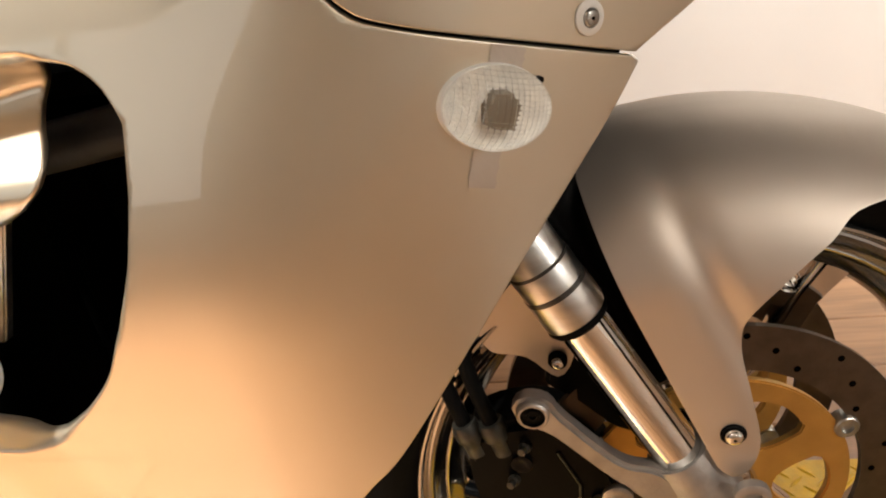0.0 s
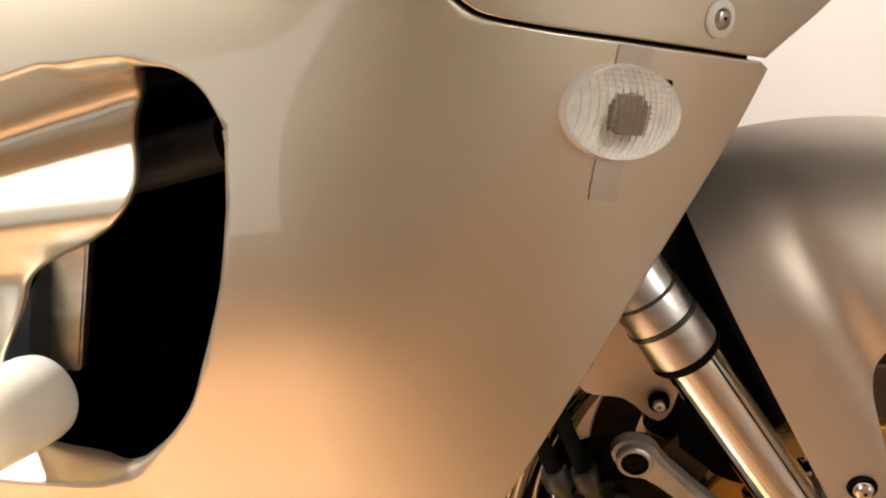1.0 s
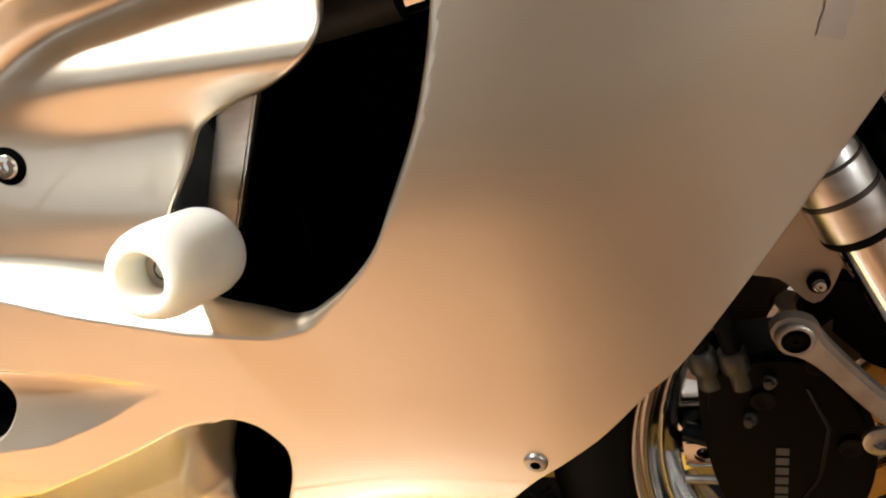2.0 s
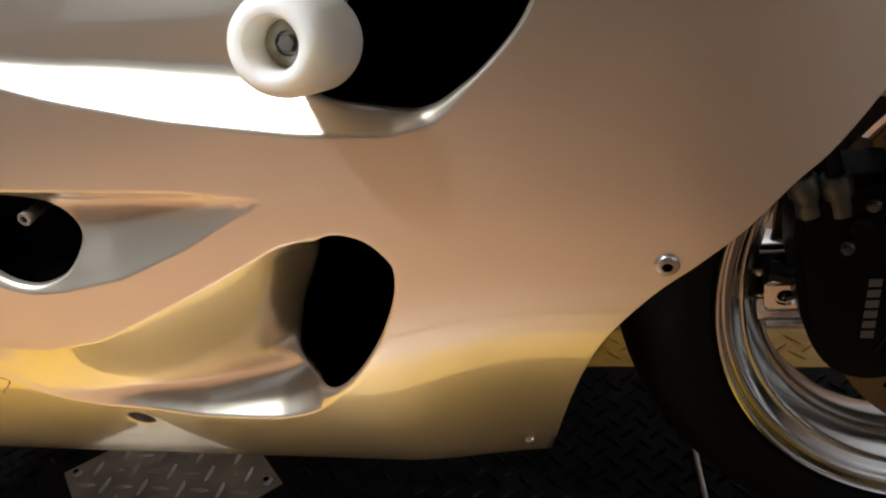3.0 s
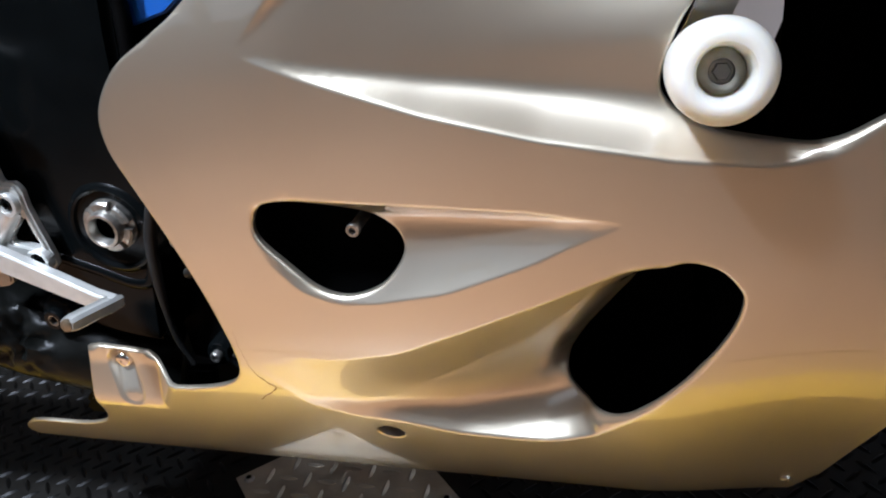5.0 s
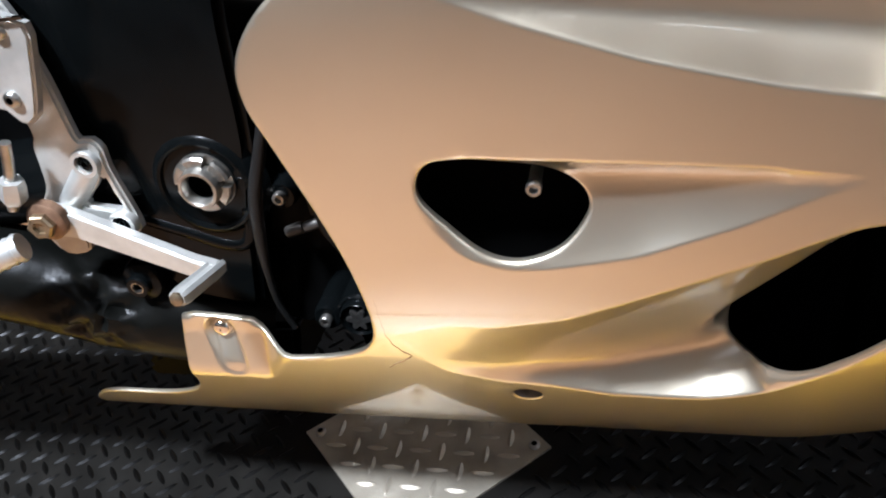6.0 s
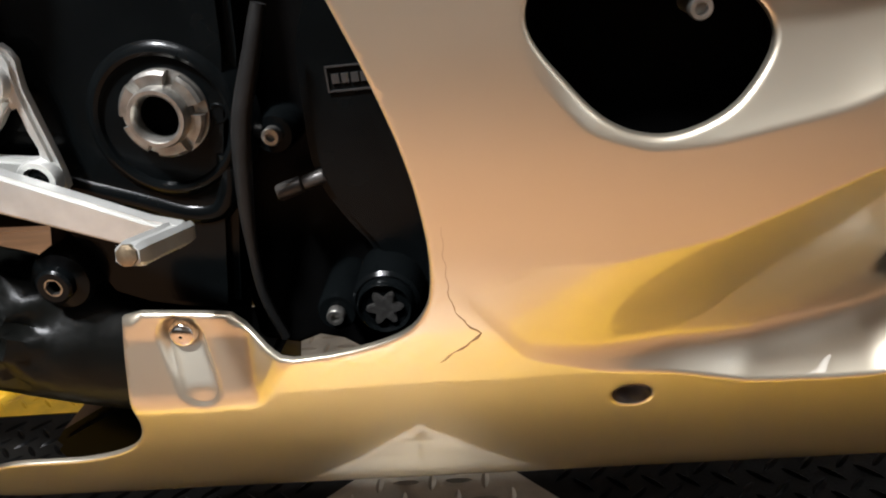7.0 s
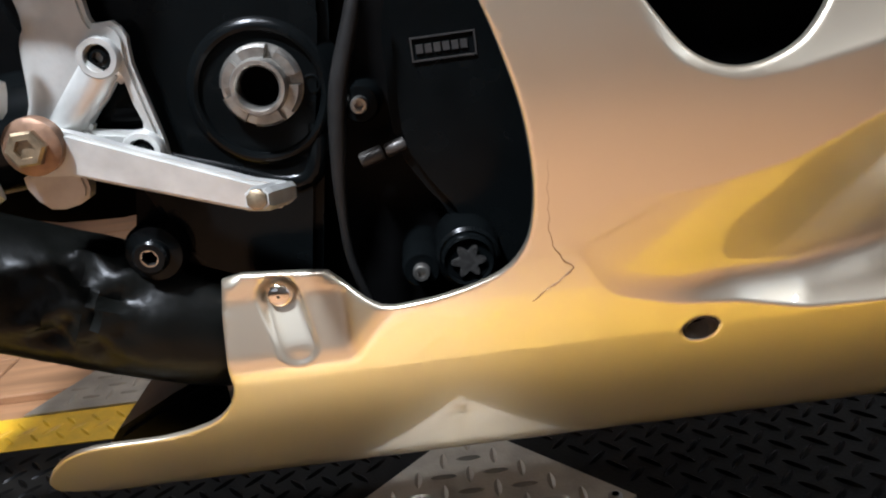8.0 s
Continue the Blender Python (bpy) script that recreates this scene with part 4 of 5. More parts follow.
for x, z, y in ((-0.795, 0.4045, 0.4005), (-0.772, 0.304, 0.3760), (-0.742, 0.482, 0.4045)):
    boss = bike_part("case_boss", turned((x, 0.425, z), (0, -1, 0), [(0.013, 0), (0.012, 0.422 - y), (0.0105, 0.425 - y), (0, 0.425 - y)], 24), SATIN, "black casing boss with a small bolt")
    part("bolt", turned((x, y, z), (0, -1, 0), [(0.0052, 0), (0.0052, 0.005), (0.0045, 0.006), (0.0026, 0.006), (0.0024, 0.002), (0, 0.002)], 18), NUT_STEEL, boss, "small steel bolt")
for x, z, r, long in ((-0.8005, 0.3690, 0.0050, 0.014), (-0.7845, 0.3735, 0.0044, 0.012)):
    bike_part("drain_spigot", turned((x, 0.404, z), (1, 0.15, 0.27), [(0.0, 0), (r * 0.8, 0), (r, 0.0015), (r, long), (r * 0.9, long + 0.001), (0, long + 0.001)], 18), RING, "short dull metal spigot")
bike_part("frame_socket", turned((-0.8195, 0.3965, 0.421), (0, -1, 0), [(0.0062, 0), (0.0062, 0.004), (0.0052, 0.005), (0.0042, 0.005), (0.004, 0.001), (0, 0.001)], 20), SATIN, "small black socket beside the pivot nut")
CAP = (-0.743, 0.308)
cap = bike_part("filler_cap", turned((CAP[0], 0.382, CAP[1]), (0, -1, 0), [(0.0205, -0.03), (0.0195, 0.004), (0.0175, 0.006), (0.0165, 0.0045), (0.0160, 0.0110), (0.0148, 0.0125), (0.0135, 0.0100), (0, 0.0095)], 40), SATIN, "black oil cap with a star-shaped face")
star = [((0.0085 + 0.0022 * math.cos(6 * t)) * math.cos(t) + CAP[0], (0.0085 + 0.0022 * math.cos(6 * t)) * math.sin(t) + CAP[1]) for t in (2 * math.pi * k / 72 for k in range(72))]
part("cap_star", slab(star, 0.3695, 0.3735, 0.0006), STAR, cap, "worn grey star grip")
for k in range(6):
    part("marking_bar", box(-0.7575 + 0.0052 * k, -0.7535 + 0.0052 * k, 0.4008, 0.4022, 0.4285, 0.4335), MARK, cover)
for a, b, c, d in ((-0.7605, -0.7225, 0.4240, 0.4249), (-0.7605, -0.7225, 0.4371, 0.4380), (-0.7605, -0.7596, 0.4249, 0.4371), (-0.7234, -0.7225, 0.4249, 0.4371)):
    part("marking_frame", box(a, b, 0.4006, 0.4022, c, d), MARK, cover)

# ---- footrest bracket, pedal, exhaust ----
BRACKET = [(-0.9340, 0.5560), (-0.9350, 0.5450), (-0.9310, 0.5170), (-0.9290, 0.4810), (-0.9270, 0.4700), (-0.9170, 0.4700), (-0.9110, 0.4610), (-0.9120, 0.4470), (-0.9050, 0.4000), (-0.9080, 0.3900), (-0.9250, 0.3830), (-0.9530, 0.3980), (-0.9840, 0.4120), (-0.9740, 0.4320), (-0.9690, 0.4640), (-0.9640, 0.4790), (-0.972, 0.53), (-0.972, 0.585), (-0.95, 0.59)]
WINDOW = spline([(-0.9200, 0.4400), (-0.9170, 0.4250), (-0.9150, 0.4110), (-0.9320, 0.4120), (-0.9450, 0.4160), (-0.9310, 0.4290)], 0.004, True)
bracket = bike_part("footrest_bracket", slab(spline(BRACKET, 0.005, True), 0.374, 0.384, 0.0025, [WINDOW]), ALU_WORN, "bare aluminium footrest bracket")
part("boss_rib", swept([Vector((-0.9285, 0.380, 0.448)), Vector((-0.944, 0.380, 0.432)), Vector((-0.960, 0.380, 0.415))], [0.0110, 0.0108, 0.0106], 20), ALU_WORN, bracket)
for x, z in ((-0.9265, 0.4525), (-0.9165, 0.3995)):
    part("bracket_boss", turned((x, 0.378, z), (0, -1, 0), [(0.0115, 0), (0.0115, 0.008), (0.0105, 0.0095), (0.0075, 0.0095), (0.0075, 0.002), (0, 0.002)], 32), ALU_WORN, bracket)
    bolt_head((x, 0.376, z), (0, -1, 0), 0.0068, 0.006, "socket_bolt", SATIN, bracket, "black socket bolt")
heel = bike_part("heel_plate", slab(spline([(-0.985, 0.585), (-0.937, 0.5735), (-0.9235, 0.5685), (-0.910, 0.5625), (-0.9095, 0.554), (-0.932, 0.4985), (-0.9465, 0.4955), (-0.9535, 0.5045), (-0.985, 0.513), (-0.995, 0.55)], 0.006, True), 0.352, 0.362, 0.002), ALU_WORN, "worn bright heel plate")
for x, z in ((-0.9425, 0.5135), (-0.930, 0.560)):
    bolt_head((x, 0.352, z), (0, -1, 0), 0.006, 0.004, "screw", STEEL, heel)
part("edge_strip", box(-0.932, -0.906, 0.349, 0.3525, 0.5665, 0.5685), CHROME, heel)
PEDAL = [(-0.978, 0.422), (-0.966, 0.4265), (-0.950, 0.4215), (-0.855, 0.3795), (-0.838, 0.3745), (-0.834, 0.368), (-0.842, 0.3615), (-0.860, 0.3625), (-0.955, 0.398), (-0.972, 0.400), (-0.982, 0.410)]
bm = slab(PEDAL, 0.350, 0.361, 0.002)
for v in bm.verts:
    back = max(0.0, -0.84 - v.co.x)
    v.co.y += 0.085 * back
    v.co.z -= 0.045 * back
pedal = bike_part("brake_pedal", bm, ALU_WORN, "bright aluminium brake pedal arm")
part("pedal_pivot", turned((-0.968, 0.362, 0.4125), (0, -1, 0), [(0.016, 0), (0.016, 0.008), (0.013, 0.010), (0.008, 0.0105), (0.007, 0.0075), (0, 0.0075)], 28), RUSTY, pedal, "brown rusty pivot bush")
bm = bmesh.new()
way, up = Vector((-0.03, -1, 0.22)).normalized(), Vector((0.1, 0.2, 1)).normalized()
across = way.cross(up).normalized()
rings = []
for along, wide, high in [(0.0, 0.0075, 0.0070), (0.012, 0.0085, 0.0075), (0.015, 0.0085, 0.0078)] + [(0.017 + 0.0022 * k, 0.0081 + 0.0003 * (k % 2), 0.0071 + 0.0004 * (k % 2)) for k in range(17)] + [(0.055, 0.0078, 0.0066), (0.058, 0.0068, 0.0056)]:
    c = Vector((-0.840, 0.360, 0.3685)) + way * along
    rings.append([bm.verts.new(c + across * (0.84 * wide * p) + up * (0.84 * high * q)) for p, q in ((-1, -0.6), (-0.6, -1), (0.6, -1), (1, -0.6), (1, 0.55), (0.62, 0.95), (0.3, 0.72), (-0.3, 0.72), (-0.62, 0.95), (-1, 0.55))])
for p, q in zip(rings, rings[1:]):
    for e in range(10):
        bm.faces.new((p[e], p[(e + 1) % 10], q[(e + 1) % 10], q[e]))
bm.faces.new(rings[0])
bm.faces.new(rings[-1][::-1])
toe = part("toe_peg", bm, ALU_WORN, pedal, "grooved square toe peg", 25)
tip = Vector((-0.840, 0.360, 0.3685)) + way * 0.0581
part("peg_end", turned(tip, way, [(0.0055, -0.001), (0.0052, 0.0012), (0.0038, 0.0018), (0, 0.0018)], 8, 0.4), BRASSY, toe, "tarnished end")
part("pivot_nut_head", turned((-0.968, 0.3525, 0.4125), (0.15, -1, 0.1), [(0.0105, 0), (0.0105, 0.007), (0.009, 0.0085), (0.0055, 0.0085), (0.005, 0.006), (0, 0.006)], 6), BRASSY, pedal, "tarnished brassy pivot bolt")
clevis = bike_part("brake_linkage", swept(spline([(-0.970, 0.355, 0.480), (-0.977, 0.355, 0.460), (-0.990, 0.353, 0.425)], 0.006), 0.0042, 10), STEEL, "threaded brake rod with clevis")
part("clevis", turned((-0.980, 0.354, 0.450), (-0.35, 0, -1), [(0.0, 0), (0.009, 0), (0.010, 0.006), (0.010, 0.016), (0.008, 0.02), (0, 0.02)], 6), ALU_WORN, clevis)
bike_part("footrest", turned((-0.985, 0.340, 0.400), (-1, -0.45, -0.25), [(0, 0), (0.011, 0), (0.012, 0.004)] + [(0.0105 + 0.0012 * (k % 2), 0.006 + 0.004 * k) for k in range(20)] + [(0, 0.088)], 16), ALU_WORN, "knurled aluminium footrest")
bike_part("pedal_stop", slab(spline([(-0.985, 0.394), (-0.955, 0.396), (-0.952, 0.378), (-0.975, 0.374)], 0.006, True), 0.366, 0.378, 0.002), CAST, "oily steel stop bracket")
link = bike_part("linkage_bolt", turned((-0.930, 0.395, 0.336), (0, -1, 0), [(0.0, 0), (0.019, 0), (0.019, 0.012), (0.017, 0.016), (0.0105, 0.018), (0.0105, 0.023), (0.009, 0.0245), (0.0055, 0.0245), (0.0055, 0.020), (0, 0.020)], 28), SATIN, "black bush with a steel bolt")
part("bolt", turned((-0.930, 0.378, 0.336), (0, -1, 0), [(0.0095, 0), (0.0095, 0.006), (0.0085, 0.0072), (0.005, 0.0072), (0.005, 0.003), (0, 0.003)], 6), STEEL, link)
pipe = swept(spline([(-1.45, 0.345, 0.40), (-1.20, 0.365, 0.375), (-1.08, 0.385, 0.345), (-0.99, 0.40, 0.305), (-0.92, 0.415, 0.272), (-0.86, 0.44, 0.25)], 0.005), 0.043, 64)
pipe.normal_update()
for v in pipe.verts:
    c = v.co * 42
    near = math.exp(-((v.co - Vector((-0.972, 0.372, 0.315))).length / 0.034) ** 2)
    fold = 1 - abs(noise.noise(c)) * 3.0 + 0.6 * (1 - abs(noise.noise(c * 2.1)) * 3.0)
    v.co += v.normal * (near * 0.0085 * (fold - 0.7) + 0.0008 * noise.noise(v.co * 14))
bike_part("exhaust_pipe", pipe, EXHAUST, "black coated exhaust pipe with a crumpled patch", 50)
bike_part("exhaust_clamp", box(-0.915, -0.902, 0.40, 0.404, 0.212, 0.246), ALU, "small bright clamp plate")
bike_part("swingarm", swept(spline([(-0.85, 0.43, 0.42), (-1.15, 0.42, 0.40), (-1.5, 0.42, 0.34)], 0.03), 0.036, 16), SATIN, "black swingarm")

bike_part("linkage_plate", slab(spline([(-0.895, 0.40), (-0.905, 0.318), (-0.935, 0.315), (-0.950, 0.332), (-0.947, 0.352), (-0.93, 0.40)], 0.01, True), 0.405, 0.43, 0.004), BLACK, "black oily linkage plate")
bike_part("rear_frame", slab([(-0.935, 0.340), (-0.985, 0.335), (-1.03, 0.337), (-1.10, 0.355), (-1.35, 0.40), (-1.35, 0.80), (-0.98, 0.80), (-0.93, 0.45)], 0.472, 0.50, 0.004), BLACK, "black rear frame casting")
# ---- front end ----
RAKE = Vector((0.4535, 0, -0.8913)).normalized()
F0 = Vector((-0.0160, 0.4255, 0.494))


def fork(at):
    leg = bike_part("fork_leg", turned(at - RAKE * 0.006, RAKE, [(0.0, 0), (0.0178, 0), (0.0178, 0.20), (0, 0.20)], 40), CHROME, "polished chrome fork leg")
    part("fork_sleeve", turned(at - RAKE * 0.35, RAKE, [(0.0, 0), (0.0207, 0), (0.0207, 0.302), (0.0218, 0.3045), (0.0218, 0.3195), (0.0225, 0.3250), (0.0225, 0.3440), (0.0219, 0.347), (0.0178, 0.347)], 48), ALU, leg, "brushed aluminium fork sleeve")
    part("dust_seal", turned(at - RAKE * 0.0035, RAKE, [(0.0179, 0.0), (0.0224, 0.0), (0.0226, 0.003), (0.0209, 0.006), (0.0179, 0.007)], 48), RUBBER, leg, "black rubber dust seal")
    part("sleeve_band", turned(at - RAKE * 0.0305, RAKE, [(0.0213, 0.0), (0.0224, 0.0008), (0.0224, 0.0040), (0.0213, 0.0048)], 48), RING, leg)
    part("sleeve_groove", turned(at - RAKE * 0.0495, RAKE, [(0.0200, 0.0), (0.0215, 0.0006), (0.0215, 0.0024), (0.0200, 0.0030)], 48), RING, leg)
    part("fork_bottom", turned(at + RAKE * 0.135, RAKE, [(0.0179, -0.002), (0.0231, -0.004), (0.0239, 0.0), (0.0248, 0.02), (0.0261, 0.06), (0.0244, 0.11), (0.0, 0.115)], 40), CAST, leg, "cast aluminium fork bottom")
    return leg


leg = fork(F0)
fork(Vector((F0.x, 2 * CENTRE - F0.y, F0.z)))
bike_part("fork_guard", swept([Vector((-0.045, 0.47, 0.60)), Vector((-0.012, 0.47, 0.52)), Vector((0.03, 0.465, 0.42))], 0.026, 12), BLACK, "black inner fork guard")

# caliper arm and caliper
arm = bike_part("caliper_arm", slab(spline([(-0.066, 0.434), (-0.056, 0.443), (-0.041, 0.439), (-0.031, 0.423), (0.004, 0.384), (0.030, 0.374), (0.050, 0.350), (0.032, 0.338), (-0.001, 0.366), (-0.040, 0.408), (-0.058, 0.418)], 0.005, True), 0.405, 0.420, 0.003), CAST, "cast aluminium caliper arm")
part("pivot_ring", turned((-0.052, 0.406, 0.4295), (0, -1, 0), [(0.0115, 0), (0.0113, 0.0025), (0.0100, 0.0038), (0.0086, 0.0038)], 32), CAST, arm)
part("pivot_bolt", turned((-0.052, 0.4065, 0.4295), (0, -1, 0), [(0.0086, 0.0036), (0.0080, 0.0018), (0.0050, 0.0017), (0.0048, 0.0030), (0.0025, 0.0030), (0.0022, 0.0017), (0, 0.0017)], 28), BLACK, arm)
part("arm_bolt", turned((0.0, 0.407, 0.352), (0, -1, 0), [(0.011, 0), (0.011, 0.004), (0.009, 0.005), (0.005, 0.005), (0.005, 0.001), (0, 0.001)], 24), STEEL, arm)
caliper = bike_part("brake_caliper", slab(spline([(-0.105, 0.385), (-0.055, 0.405), (-0.02, 0.385), (0.005, 0.335), (0.0, 0.270), (-0.035, 0.235), (-0.075, 0.245), (-0.10, 0.30)], 0.008, True), 0.425, 0.475, 0.006), BLACK, "black brake caliper with worn markings")
for k in range(6):
    z = 0.276 + 0.0088 * k
    part("marking_bar", slab([(-0.0585, z), (-0.0500, z), (-0.0500, z + 0.0062), (-0.0585, z + 0.0062)], 0.4245, 0.4256, 0), CALIPER_MARK, caliper)
for x, z in ((-0.0675, 0.3685), (-0.012, 0.33), (-0.035, 0.398)):
    part("caliper_bolt", turned((x, 0.426, z), (0, -1, 0), [(0.008, 0), (0.008, 0.004), (0.004, 0.0045), (0, 0.002)], 20), SATIN, caliper)
part("pad_clip", slab([(-0.120, 0.306), (-0.090, 0.306), (-0.090, 0.281), (-0.118, 0.279)], 0.452, 0.475, 0.002, [[(-0.104 + 0.0065 * math.cos(t * 0.393), 0.2935 + 0.0055 * math.sin(t * 0.393)) for t in range(16)]]), CHROME, caliper, "bright pad retaining clip with a round hole")
for x in (-0.108, -0.088):
    bike_part("brake_hose", swept(spline([(x - 0.02, 0.45, 0.56), (x - 0.012, 0.437, 0.46), (x, 0.43, 0.41), (x + 0.012, 0.432, 0.36)], 0.01), 0.006, 12), RUBBER, "black brake hose with a fitting")
    bike_part("hose_fitting", turned((x + 0.001, 0.43, 0.405), (0.25, 0, -1), [(0.0, 0), (0.009, 0), (0.0105, 0.004), (0.0105, 0.014), (0.008, 0.018), (0.008, 0.03), (0, 0.03)], 12), FITTING, "dull grey brake hose fitting")

for x, z, r in ((-0.0905, 0.345, 0.009), (-0.0905, 0.366, 0.008)):
    part("banjo_bolt", turned((x, 0.452, z), (0, -1, 0), [(0.0, -0.01), (r, -0.01), (r, 0.006), (r * 0.8, 0.008), (r * 0.45, 0.008), (r * 0.4, 0.005), (0, 0.005)], 16), BLACK, caliper)
part("pad_pin", turned((-0.119, 0.446, 0.2745), (1, 0.0, 0.02), [(0, 0), (0.0035, 0), (0.0035, 0.040), (0, 0.041)], 14), STEEL, caliper, "bright pad retaining pin")
part("caliper_seam", swept([Vector((-0.048, 0.4255, 0.262)), Vector((-0.030, 0.4255, 0.300)), Vector((-0.026, 0.4255, 0.345)), Vector((-0.040, 0.4255, 0.378))], 0.0022, 8), SATIN, caliper)
for x, z in ((-0.074, 0.352), (-0.062, 0.384)):
    part("bleed_screw", turned((x, 0.427, z), (-0.3, -1, 0.2), [(0.0045, 0), (0.0045, 0.006), (0.003, 0.007), (0.003, 0.012), (0, 0.0125)], 12), FITTING, caliper, "small dull bleed screw")
part("bridge_pipe", swept(spline([(-0.118, 0.446, 0.322), (-0.095, 0.440, 0.319), (-0.070, 0.436, 0.318), (-0.052, 0.434, 0.322)], 0.006), 0.0075, 14), SATIN, caliper)
for x in (-0.097, -0.080):
    part("pipe_collar", turned((x, 0.4405, 0.3192), (1, -0.15, -0.05), [(0.0074, 0), (0.0086, 0.001), (0.0086, 0.004), (0.0074, 0.005)], 18), CAST, caliper)
part("caliper_body", slab(spline([(-0.072, 0.335), (-0.045, 0.352), (-0.022, 0.335), (-0.018, 0.29), (-0.035, 0.26), (-0.062, 0.265), (-0.076, 0.30)], 0.006, True), 0.4262, 0.44, 0.005), SATIN, caliper)

bike_part("caliper_mount", slab(spline([(-0.045, 0.425), (-0.028, 0.447), (0.002, 0.440), (0.030, 0.405), (0.036, 0.372), (0.004, 0.378), (-0.028, 0.408)], 0.006, True), 0.447, 0.462, 0.003), BLACK, "black caliper mounting")
# wheel, steered a little to its left
STEER = radians(9)
AXLE = Vector((-math.sin(STEER), math.cos(STEER), 0))
HUB = Vector((0.064, 0.522, 0.300))
wheel = bike_part("front_wheel", turned(HUB, -AXLE, [(0.208, -0.040), (0.196, -0.028), (0.188, -0.012), (0.188, 0.012), (0.196, 0.028), (0.204, 0.034), (0.2068, 0.0372), (0.2078, 0.0392), (0.2090, 0.0396), (0.2100, 0.0388), (0.2140, 0.0420), (0.2180, 0.0456), (0.2192, 0.0482), (0.2206, 0.0490), (0.2220, 0.0478), (0.2232, 0.0455), (0.2250, 0.0450), (0.2266, 0.0465), (0.2276, 0.0510), (0.2288, 0.0543), (0.2304, 0.0557), (0.2322, 0.0554), (0.2337, 0.053), (0.231, 0.047), (0.222, 0.043), (0.210, 0.012), (0.210, -0.012), (0.222, -0.043), (0.231, -0.047), (0.233, -0.0535), (0.226, -0.049), (0.218, -0.046), (0.208, -0.040)], 96), RIM, "polished front wheel")
part("tyre", turned(HUB, -AXLE, [(0.229, -0.047), (0.240, -0.054), (0.256, -0.060), (0.272, -0.057), (0.286, -0.044), (0.294, -0.026), (0.2985, 0.0), (0.294, 0.026), (0.286, 0.044), (0.272, 0.057), (0.256, 0.060), (0.240, 0.054), (0.229, 0.047)], 96), RUBBER, wheel, "black road tyre")
part("hub", turned(HUB, -AXLE, [(0.012, -0.07), (0.03, -0.068), (0.045, -0.05), (0.048, 0.0), (0.045, 0.05), (0.03, 0.068), (0.012, 0.07), (0, 0.07)], 32), CHROME, wheel)
SIDE = Vector((math.cos(STEER), math.sin(STEER), 0))
for k in range(3):
    a = radians(63 + 120 * k)
    d = SIDE * math.cos(a) + Vector((0, 0, 1)) * math.sin(a)
    t = SIDE * -math.sin(a) + Vector((0, 0, 1)) * math.cos(a)
    for s in (-1, 1):
        bm = bmesh.new()
        rings = []
        for r, off, wd, th in ((0.04, 0.010, 0.011, 0.022), (0.10, 0.013, 0.010, 0.018), (0.16, 0.017, 0.011, 0.017), (0.192, 0.021, 0.014, 0.022)):
            c = HUB + d * r + t * (s * off)
            rings.append([bm.verts.new(c + t * p + AXLE * q) for p, q in ((-wd, -th * 0.7), (-wd * 0.7, -th), (wd * 0.7, -th), (wd, -th * 0.7), (wd, th * 0.7), (wd * 0.7, th), (-wd * 0.7, th), (-wd, th * 0.7))])
        for p, q in zip(rings, rings[1:]):
            for e in range(8):
                bm.faces.new((p[e], p[(e + 1) % 8], q[(e + 1) % 8], q[e]))
        part("spoke", bm, CHROME, wheel)
    bm = slab([(0.145, -0.012), (0.190, -0.016), (0.190, 0.016), (0.145, 0.012)], -0.012, 0.012, 0.002, [[(0.168 + 0.0075 * math.cos(q * 0.3927), 0.0075 * math.sin(q * 0.3927)) for q in range(16)]])
    for v in bm.verts:
        v.co = HUB + d * v.co.x + t * v.co.z + AXLE * v.co.y
    part("spoke_web", bm, CHROME, wheel)
for side_sign in (1, -1):
    c = HUB - AXLE * (0.058 * side_sign)
    disc = bike_part("brake_disc", turned(c, -AXLE, [(0.115, -0.0025), (0.1525, -0.0025), (0.1525, 0.0025), (0.115, 0.0025), (0.115, -0.0025)], 96), ROTOR, "drilled steel brake disc on a gold carrier")
    ring_out = [(0.1065 * math.cos(t), 0.1065 * math.sin(t)) for t in (2 * math.pi * k / 72 for k in range(72))]
    cuts = [[(0.034 * math.cos(t), 0.034 * math.sin(t)) for t in (2 * math.pi * k / 24 for k in range(24))]]
    for k in range(6):
        m = radians(60 * k + 55)
        cuts.append(spline([(r * math.cos(m + w), r * math.sin(m + w)) for r, w in ((0.050, -0.18), (0.072, -0.33), (0.086, -0.30), (0.0905, 0.0), (0.086, 0.30), (0.072, 0.33), (0.050, 0.18))], 0.005, True))
    bm = slab(ring_out, -0.0035, 0.0035, 0.0012, cuts)
    for v in bm.verts:
        v.co = c + SIDE * v.co.x + AXLE * v.co.y + Vector((0, 0, v.co.z))
    part("disc_carrier", bm, GOLD, disc, "gold disc carrier with six rounded cut-outs")
    for k in range(6):
        a = radians(60 * k + 25)
        d = SIDE * math.cos(a) + Vector((0, 0, 1)) * math.sin(a)
        part("disc_bobbin", turned(c + d * 0.1105, -AXLE * side_sign, [(0.0, -0.006), (0.0095, -0.006), (0.0095, 0.005), (0.0085, 0.006), (0.005, 0.006), (0.005, 0.003), (0, 0.003)], 20), STEEL, disc)
    if side_sign == 1:
        for k in range(36):
            a = radians(10 * k)
            d = SIDE * math.cos(a) + Vector((0, 0, 1)) * math.sin(a)
            # holes are not cut; near-black discs give the shade in them
            part("hole_disc", turned(c + d * (0.123 + 0.0105 * (k % 3)), -AXLE, [(0.0026, 0.0026), (0.0026, 0.0031), (0.0, 0.0029)], 8), VOID, disc)
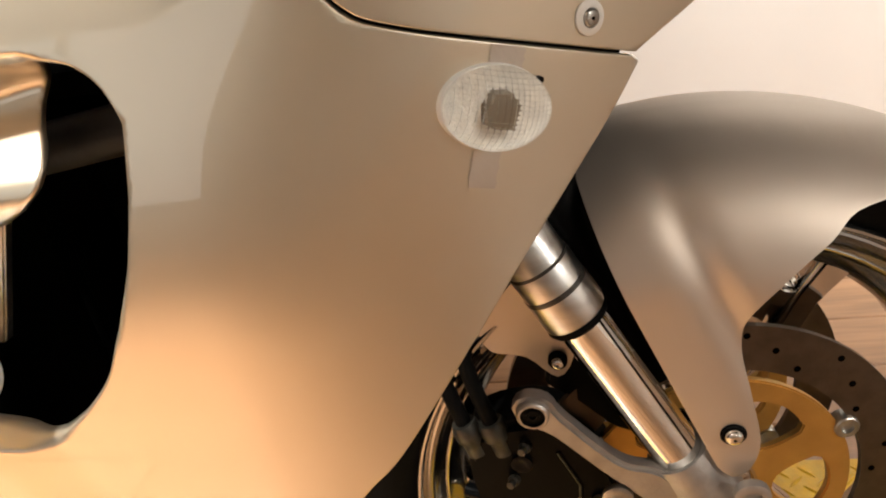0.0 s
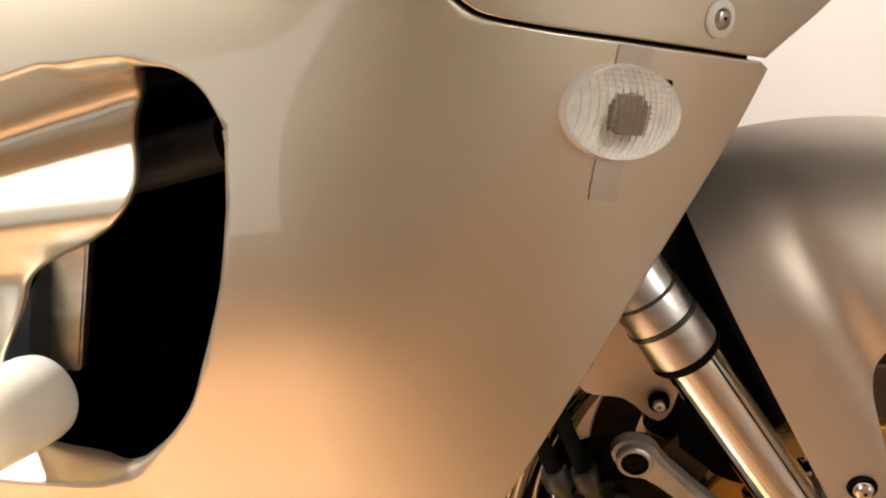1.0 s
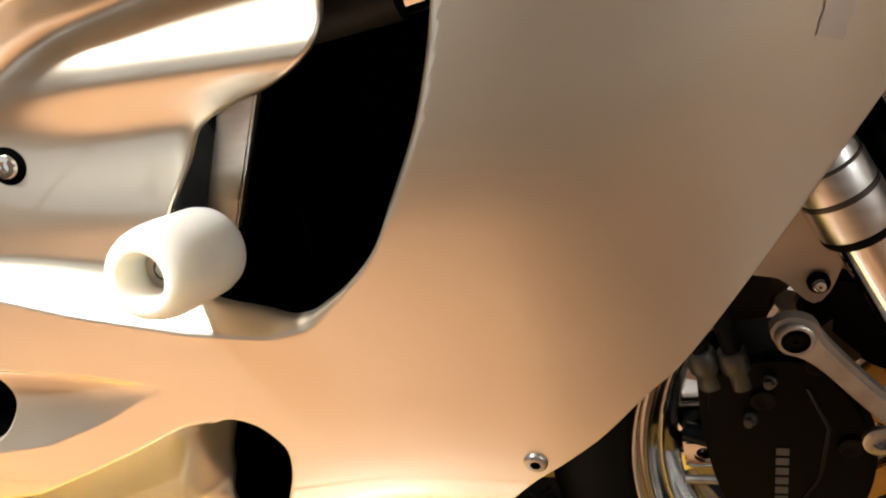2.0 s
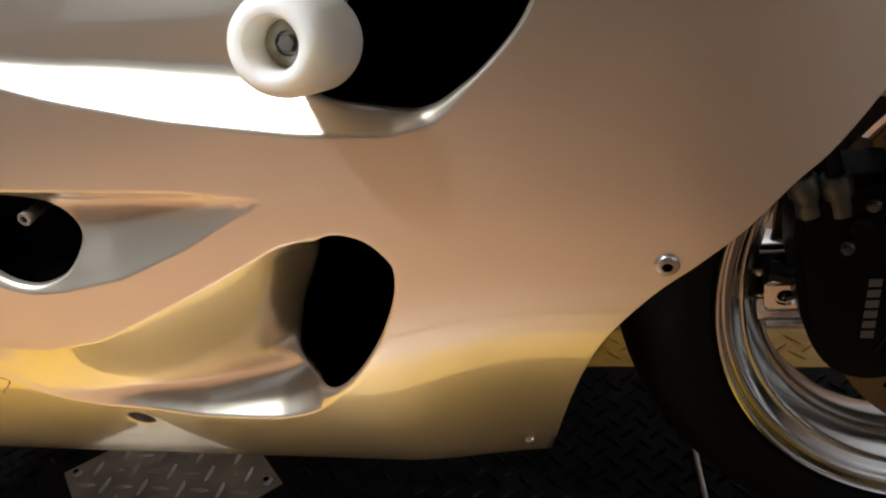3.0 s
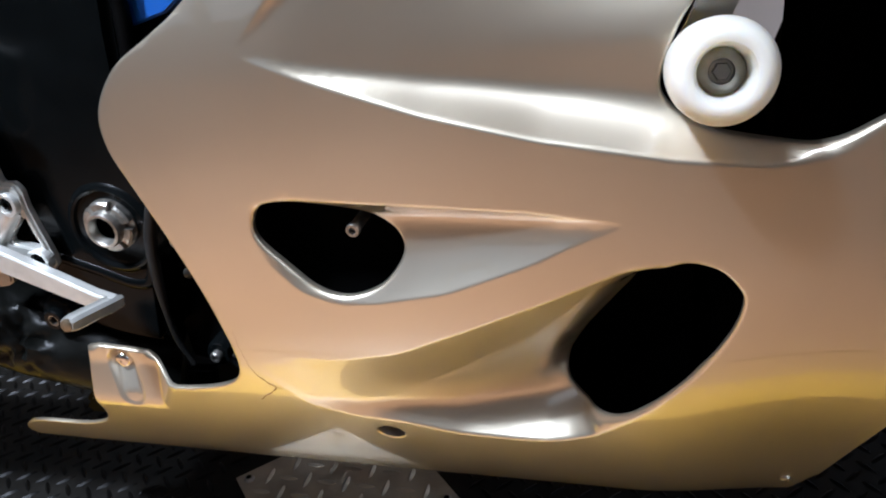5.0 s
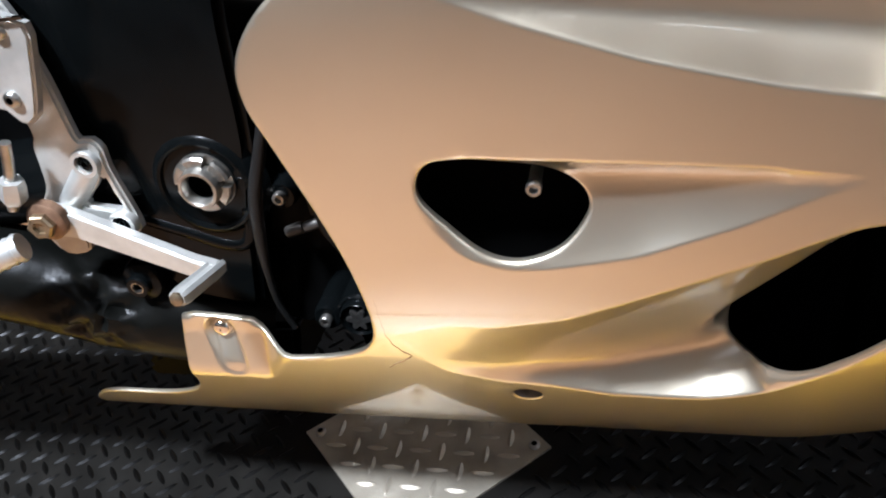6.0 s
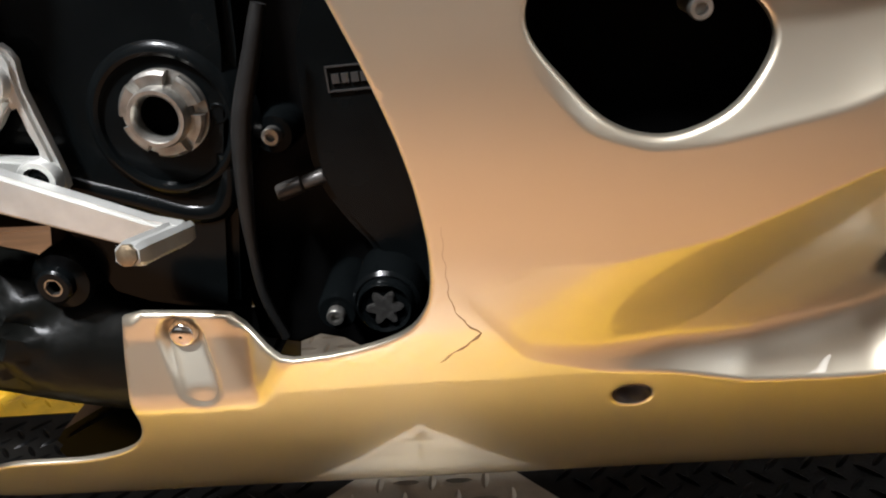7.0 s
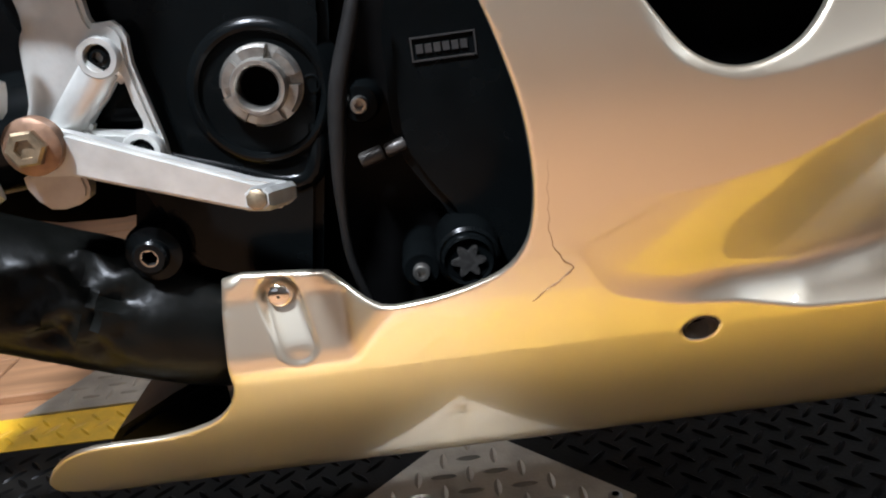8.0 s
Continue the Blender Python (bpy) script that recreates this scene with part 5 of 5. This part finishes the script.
bike_part("axle_end", turned(HUB - AXLE * 0.07, -AXLE, [(0.0, 0), (0.016, 0), (0.016, 0.045), (0.013, 0.048), (0.008, 0.048), (0, 0.04)], 24), STEEL, "front axle end")

# mudguard: an arch over the tyre with an ear that runs down to the fork
GX, GZ = 0.066, 0.274


def guard_depth(x, z):
    r = np.hypot(x - GX, z - GZ)
    y = CENTRE - 0.112 * np.sqrt(np.clip(1 - (np.clip(r - 0.235, 0, 0.09) / 0.09) ** 2, 0, 1))
    groove = 0.0055 * np.exp(-((x - 0.062 + (z - 0.53) * 0.42) / 0.012) ** 2) * ease((0.60 - z) / 0.05)
    return y + groove


arc = [(GX + 0.3250 * math.cos(radians(a)), GZ + 0.3250 * math.sin(radians(a))) for a in range(104, 24, -4)]
EAR = spline(arc, 0.006) + spline([(0.375, 0.405), (0.30, 0.49), (0.225, 0.545), (0.159, 0.552), (0.134, 0.538), (0.110, 0.520), (0.089, 0.496), (0.084, 0.471), (0.090, 0.435), (0.096, 0.396), (0.089, 0.372), (0.078, 0.366), (0.068, 0.376)], 0.005) + spline([(0.044, 0.437), (0.016, 0.510), (-0.013, 0.585)], 0.006)
guard = bike_part("front_mudguard", sheet(EAR, [], guard_depth, 0.005, None, 0.0008, 0.0005, 0.005), (GUARD, PAINT_IN), "champagne silver front mudguard", 60)
part("far_half", sheet(EAR, [], guard_depth, 0.005, CENTRE, 0.0008, 0.0005, 0.005), (GUARD, PAINT_IN), guard, "", 60)
bm = bmesh.new()
rings = []
for i in range(25):
    a = radians(112 + 48 * i / 24)
    ring = []
    for j in range(13):
        b = math.pi * j / 12
        r = 0.245 + 0.079 * math.sin(b) ** 0.6
        ring.append(bm.verts.new((GX + r * math.cos(a), CENTRE - 0.074 * math.cos(b), GZ + r * math.sin(a))))
    rings.append(ring)
for p, q in zip(rings, rings[1:]):
    for k in range(12):
        bm.faces.new((p[k], p[k + 1], q[k + 1], q[k]))
part("rear_half", bm, GUARD, guard, "", 60)
part("rear_skirt", slab(spline([(-0.100, 0.495), (-0.088, 0.470), (-0.080, 0.455), (-0.056, 0.449), (-0.045, 0.438), (-0.035, 0.430), (-0.026, 0.438), (-0.018, 0.463), (-0.014, 0.49), (-0.03, 0.53), (-0.07, 0.54)], 0.006, True), 0.444, 0.448, 0.0015), GUARD, guard)
for x, z, y, k in ((0.0785, 0.4045, 0.408, 1.0), (-0.0335, 0.448, 0.440, 0.8)):
    part("grommet", turned((x, y + 0.003, z), (0, -1, 0), [(0.0086 * k, 0), (0.0086 * k, 0.004), (0.0077 * k, 0.005), (0.006 * k, 0.004), (0, 0.004)], 28), RUBBER, guard, "black rubber grommet")
    bolt_head((x, y - 0.001, z), (0, -1, 0), 0.0060 * k, 0.006 * k, "mudguard_bolt", CHROME, guard, "domed bright bolt", 0.2)
bike_part("axle_clamp_bolt", turned((0.089, 0.400, 0.360), (0, -1, 0), [(0.012, 0), (0.012, 0.006), (0.010, 0.007), (0.006, 0.007), (0.006, 0.002), (0, 0.002)], 28), CAST, "socket bolt of the axle clamp")

# grey strap lying on the platform by the tyre
tagged(part("floor_strap", swept(spline([(-0.1525, 0.582, 0.0031), (-0.150, 0.54, 0.0031), (-0.1465, 0.49, 0.0031), (-0.139, 0.40, 0.0031), (-0.13, 0.32, 0.0031)], 0.02), 0.003, 8), CAST), "thin dull grey strap lying on the platform beside the tyre", "strap")

# ---- ceiling lamps, assumed fixtures out of view ----
GLOW = bpy.data.materials.new("lamp_diffuser")
GLOW.use_nodes = True
GLOW.node_tree.nodes["Principled BSDF"].inputs["Emission Color"].default_value = (1, 0.92, 0.8, 1)
GLOW.node_tree.nodes["Principled BSDF"].inputs["Emission Strength"].default_value = 6
for at, size in LAMPS:
    fixture = new("assumed_ceiling_light")
    fixture.location = (at[0], at[1], TOP)
    tagged(fixture, "assumed round white flush ceiling lamp, out of view", "lamp", "ceiling lamps")
    part("lamp_ring", turned((0, 0, 0.03), (0, 0, -1), [(size / 2 + 0.03, 0), (size / 2 + 0.03, 0.035), (size / 2 + 0.008, 0.04), (size / 2 + 0.005, 0.02)], 40), WALL, fixture)
    part("diffuser", turned((0, 0, 0.03), (0, 0, -1), [(size / 2 + 0.005, 0.012), (size / 2, 0.016), (0, 0.018)], 40), GLOW, fixture)

# ---- floor boards, last ----
# boards run the length of the room; the ones near the platform are laid singly
board = bmesh.new()
bmesh.ops.create_cube(board, size=1, matrix=Matrix.Diagonal((1.196, 0.126, 0.012, 1)))
bmesh.ops.bevel(board, geom=[e for e in board.edges if all(v.co.z > 0 for v in e.verts)], offset=0.002, segments=1, affect="EDGES")
first = part("board", board, WOOD, floor)
mesh = first.data
count = 0
for j in range(62):
    y = Y0 + 0.065 + j * 0.1275
    for i in range(7):
        x = -3.6 + (0.1 if j % 2 else 0.65) + (j * 0.37 % 0.5) + i * 1.2
        if y < -2.2 or x + 0.6 > X1 or count >= 299 or (0.14 < y < 0.88 and PX0 - 0.6 < x < PX1 + 0.6):
            continue
        ob = first if count == 0 else new("board", mesh)
        ob.parent = floor
        ob.location = (x, y, -0.0165 + 0.0006 * ((i * 7 + j * 3) % 3))
        count += 1
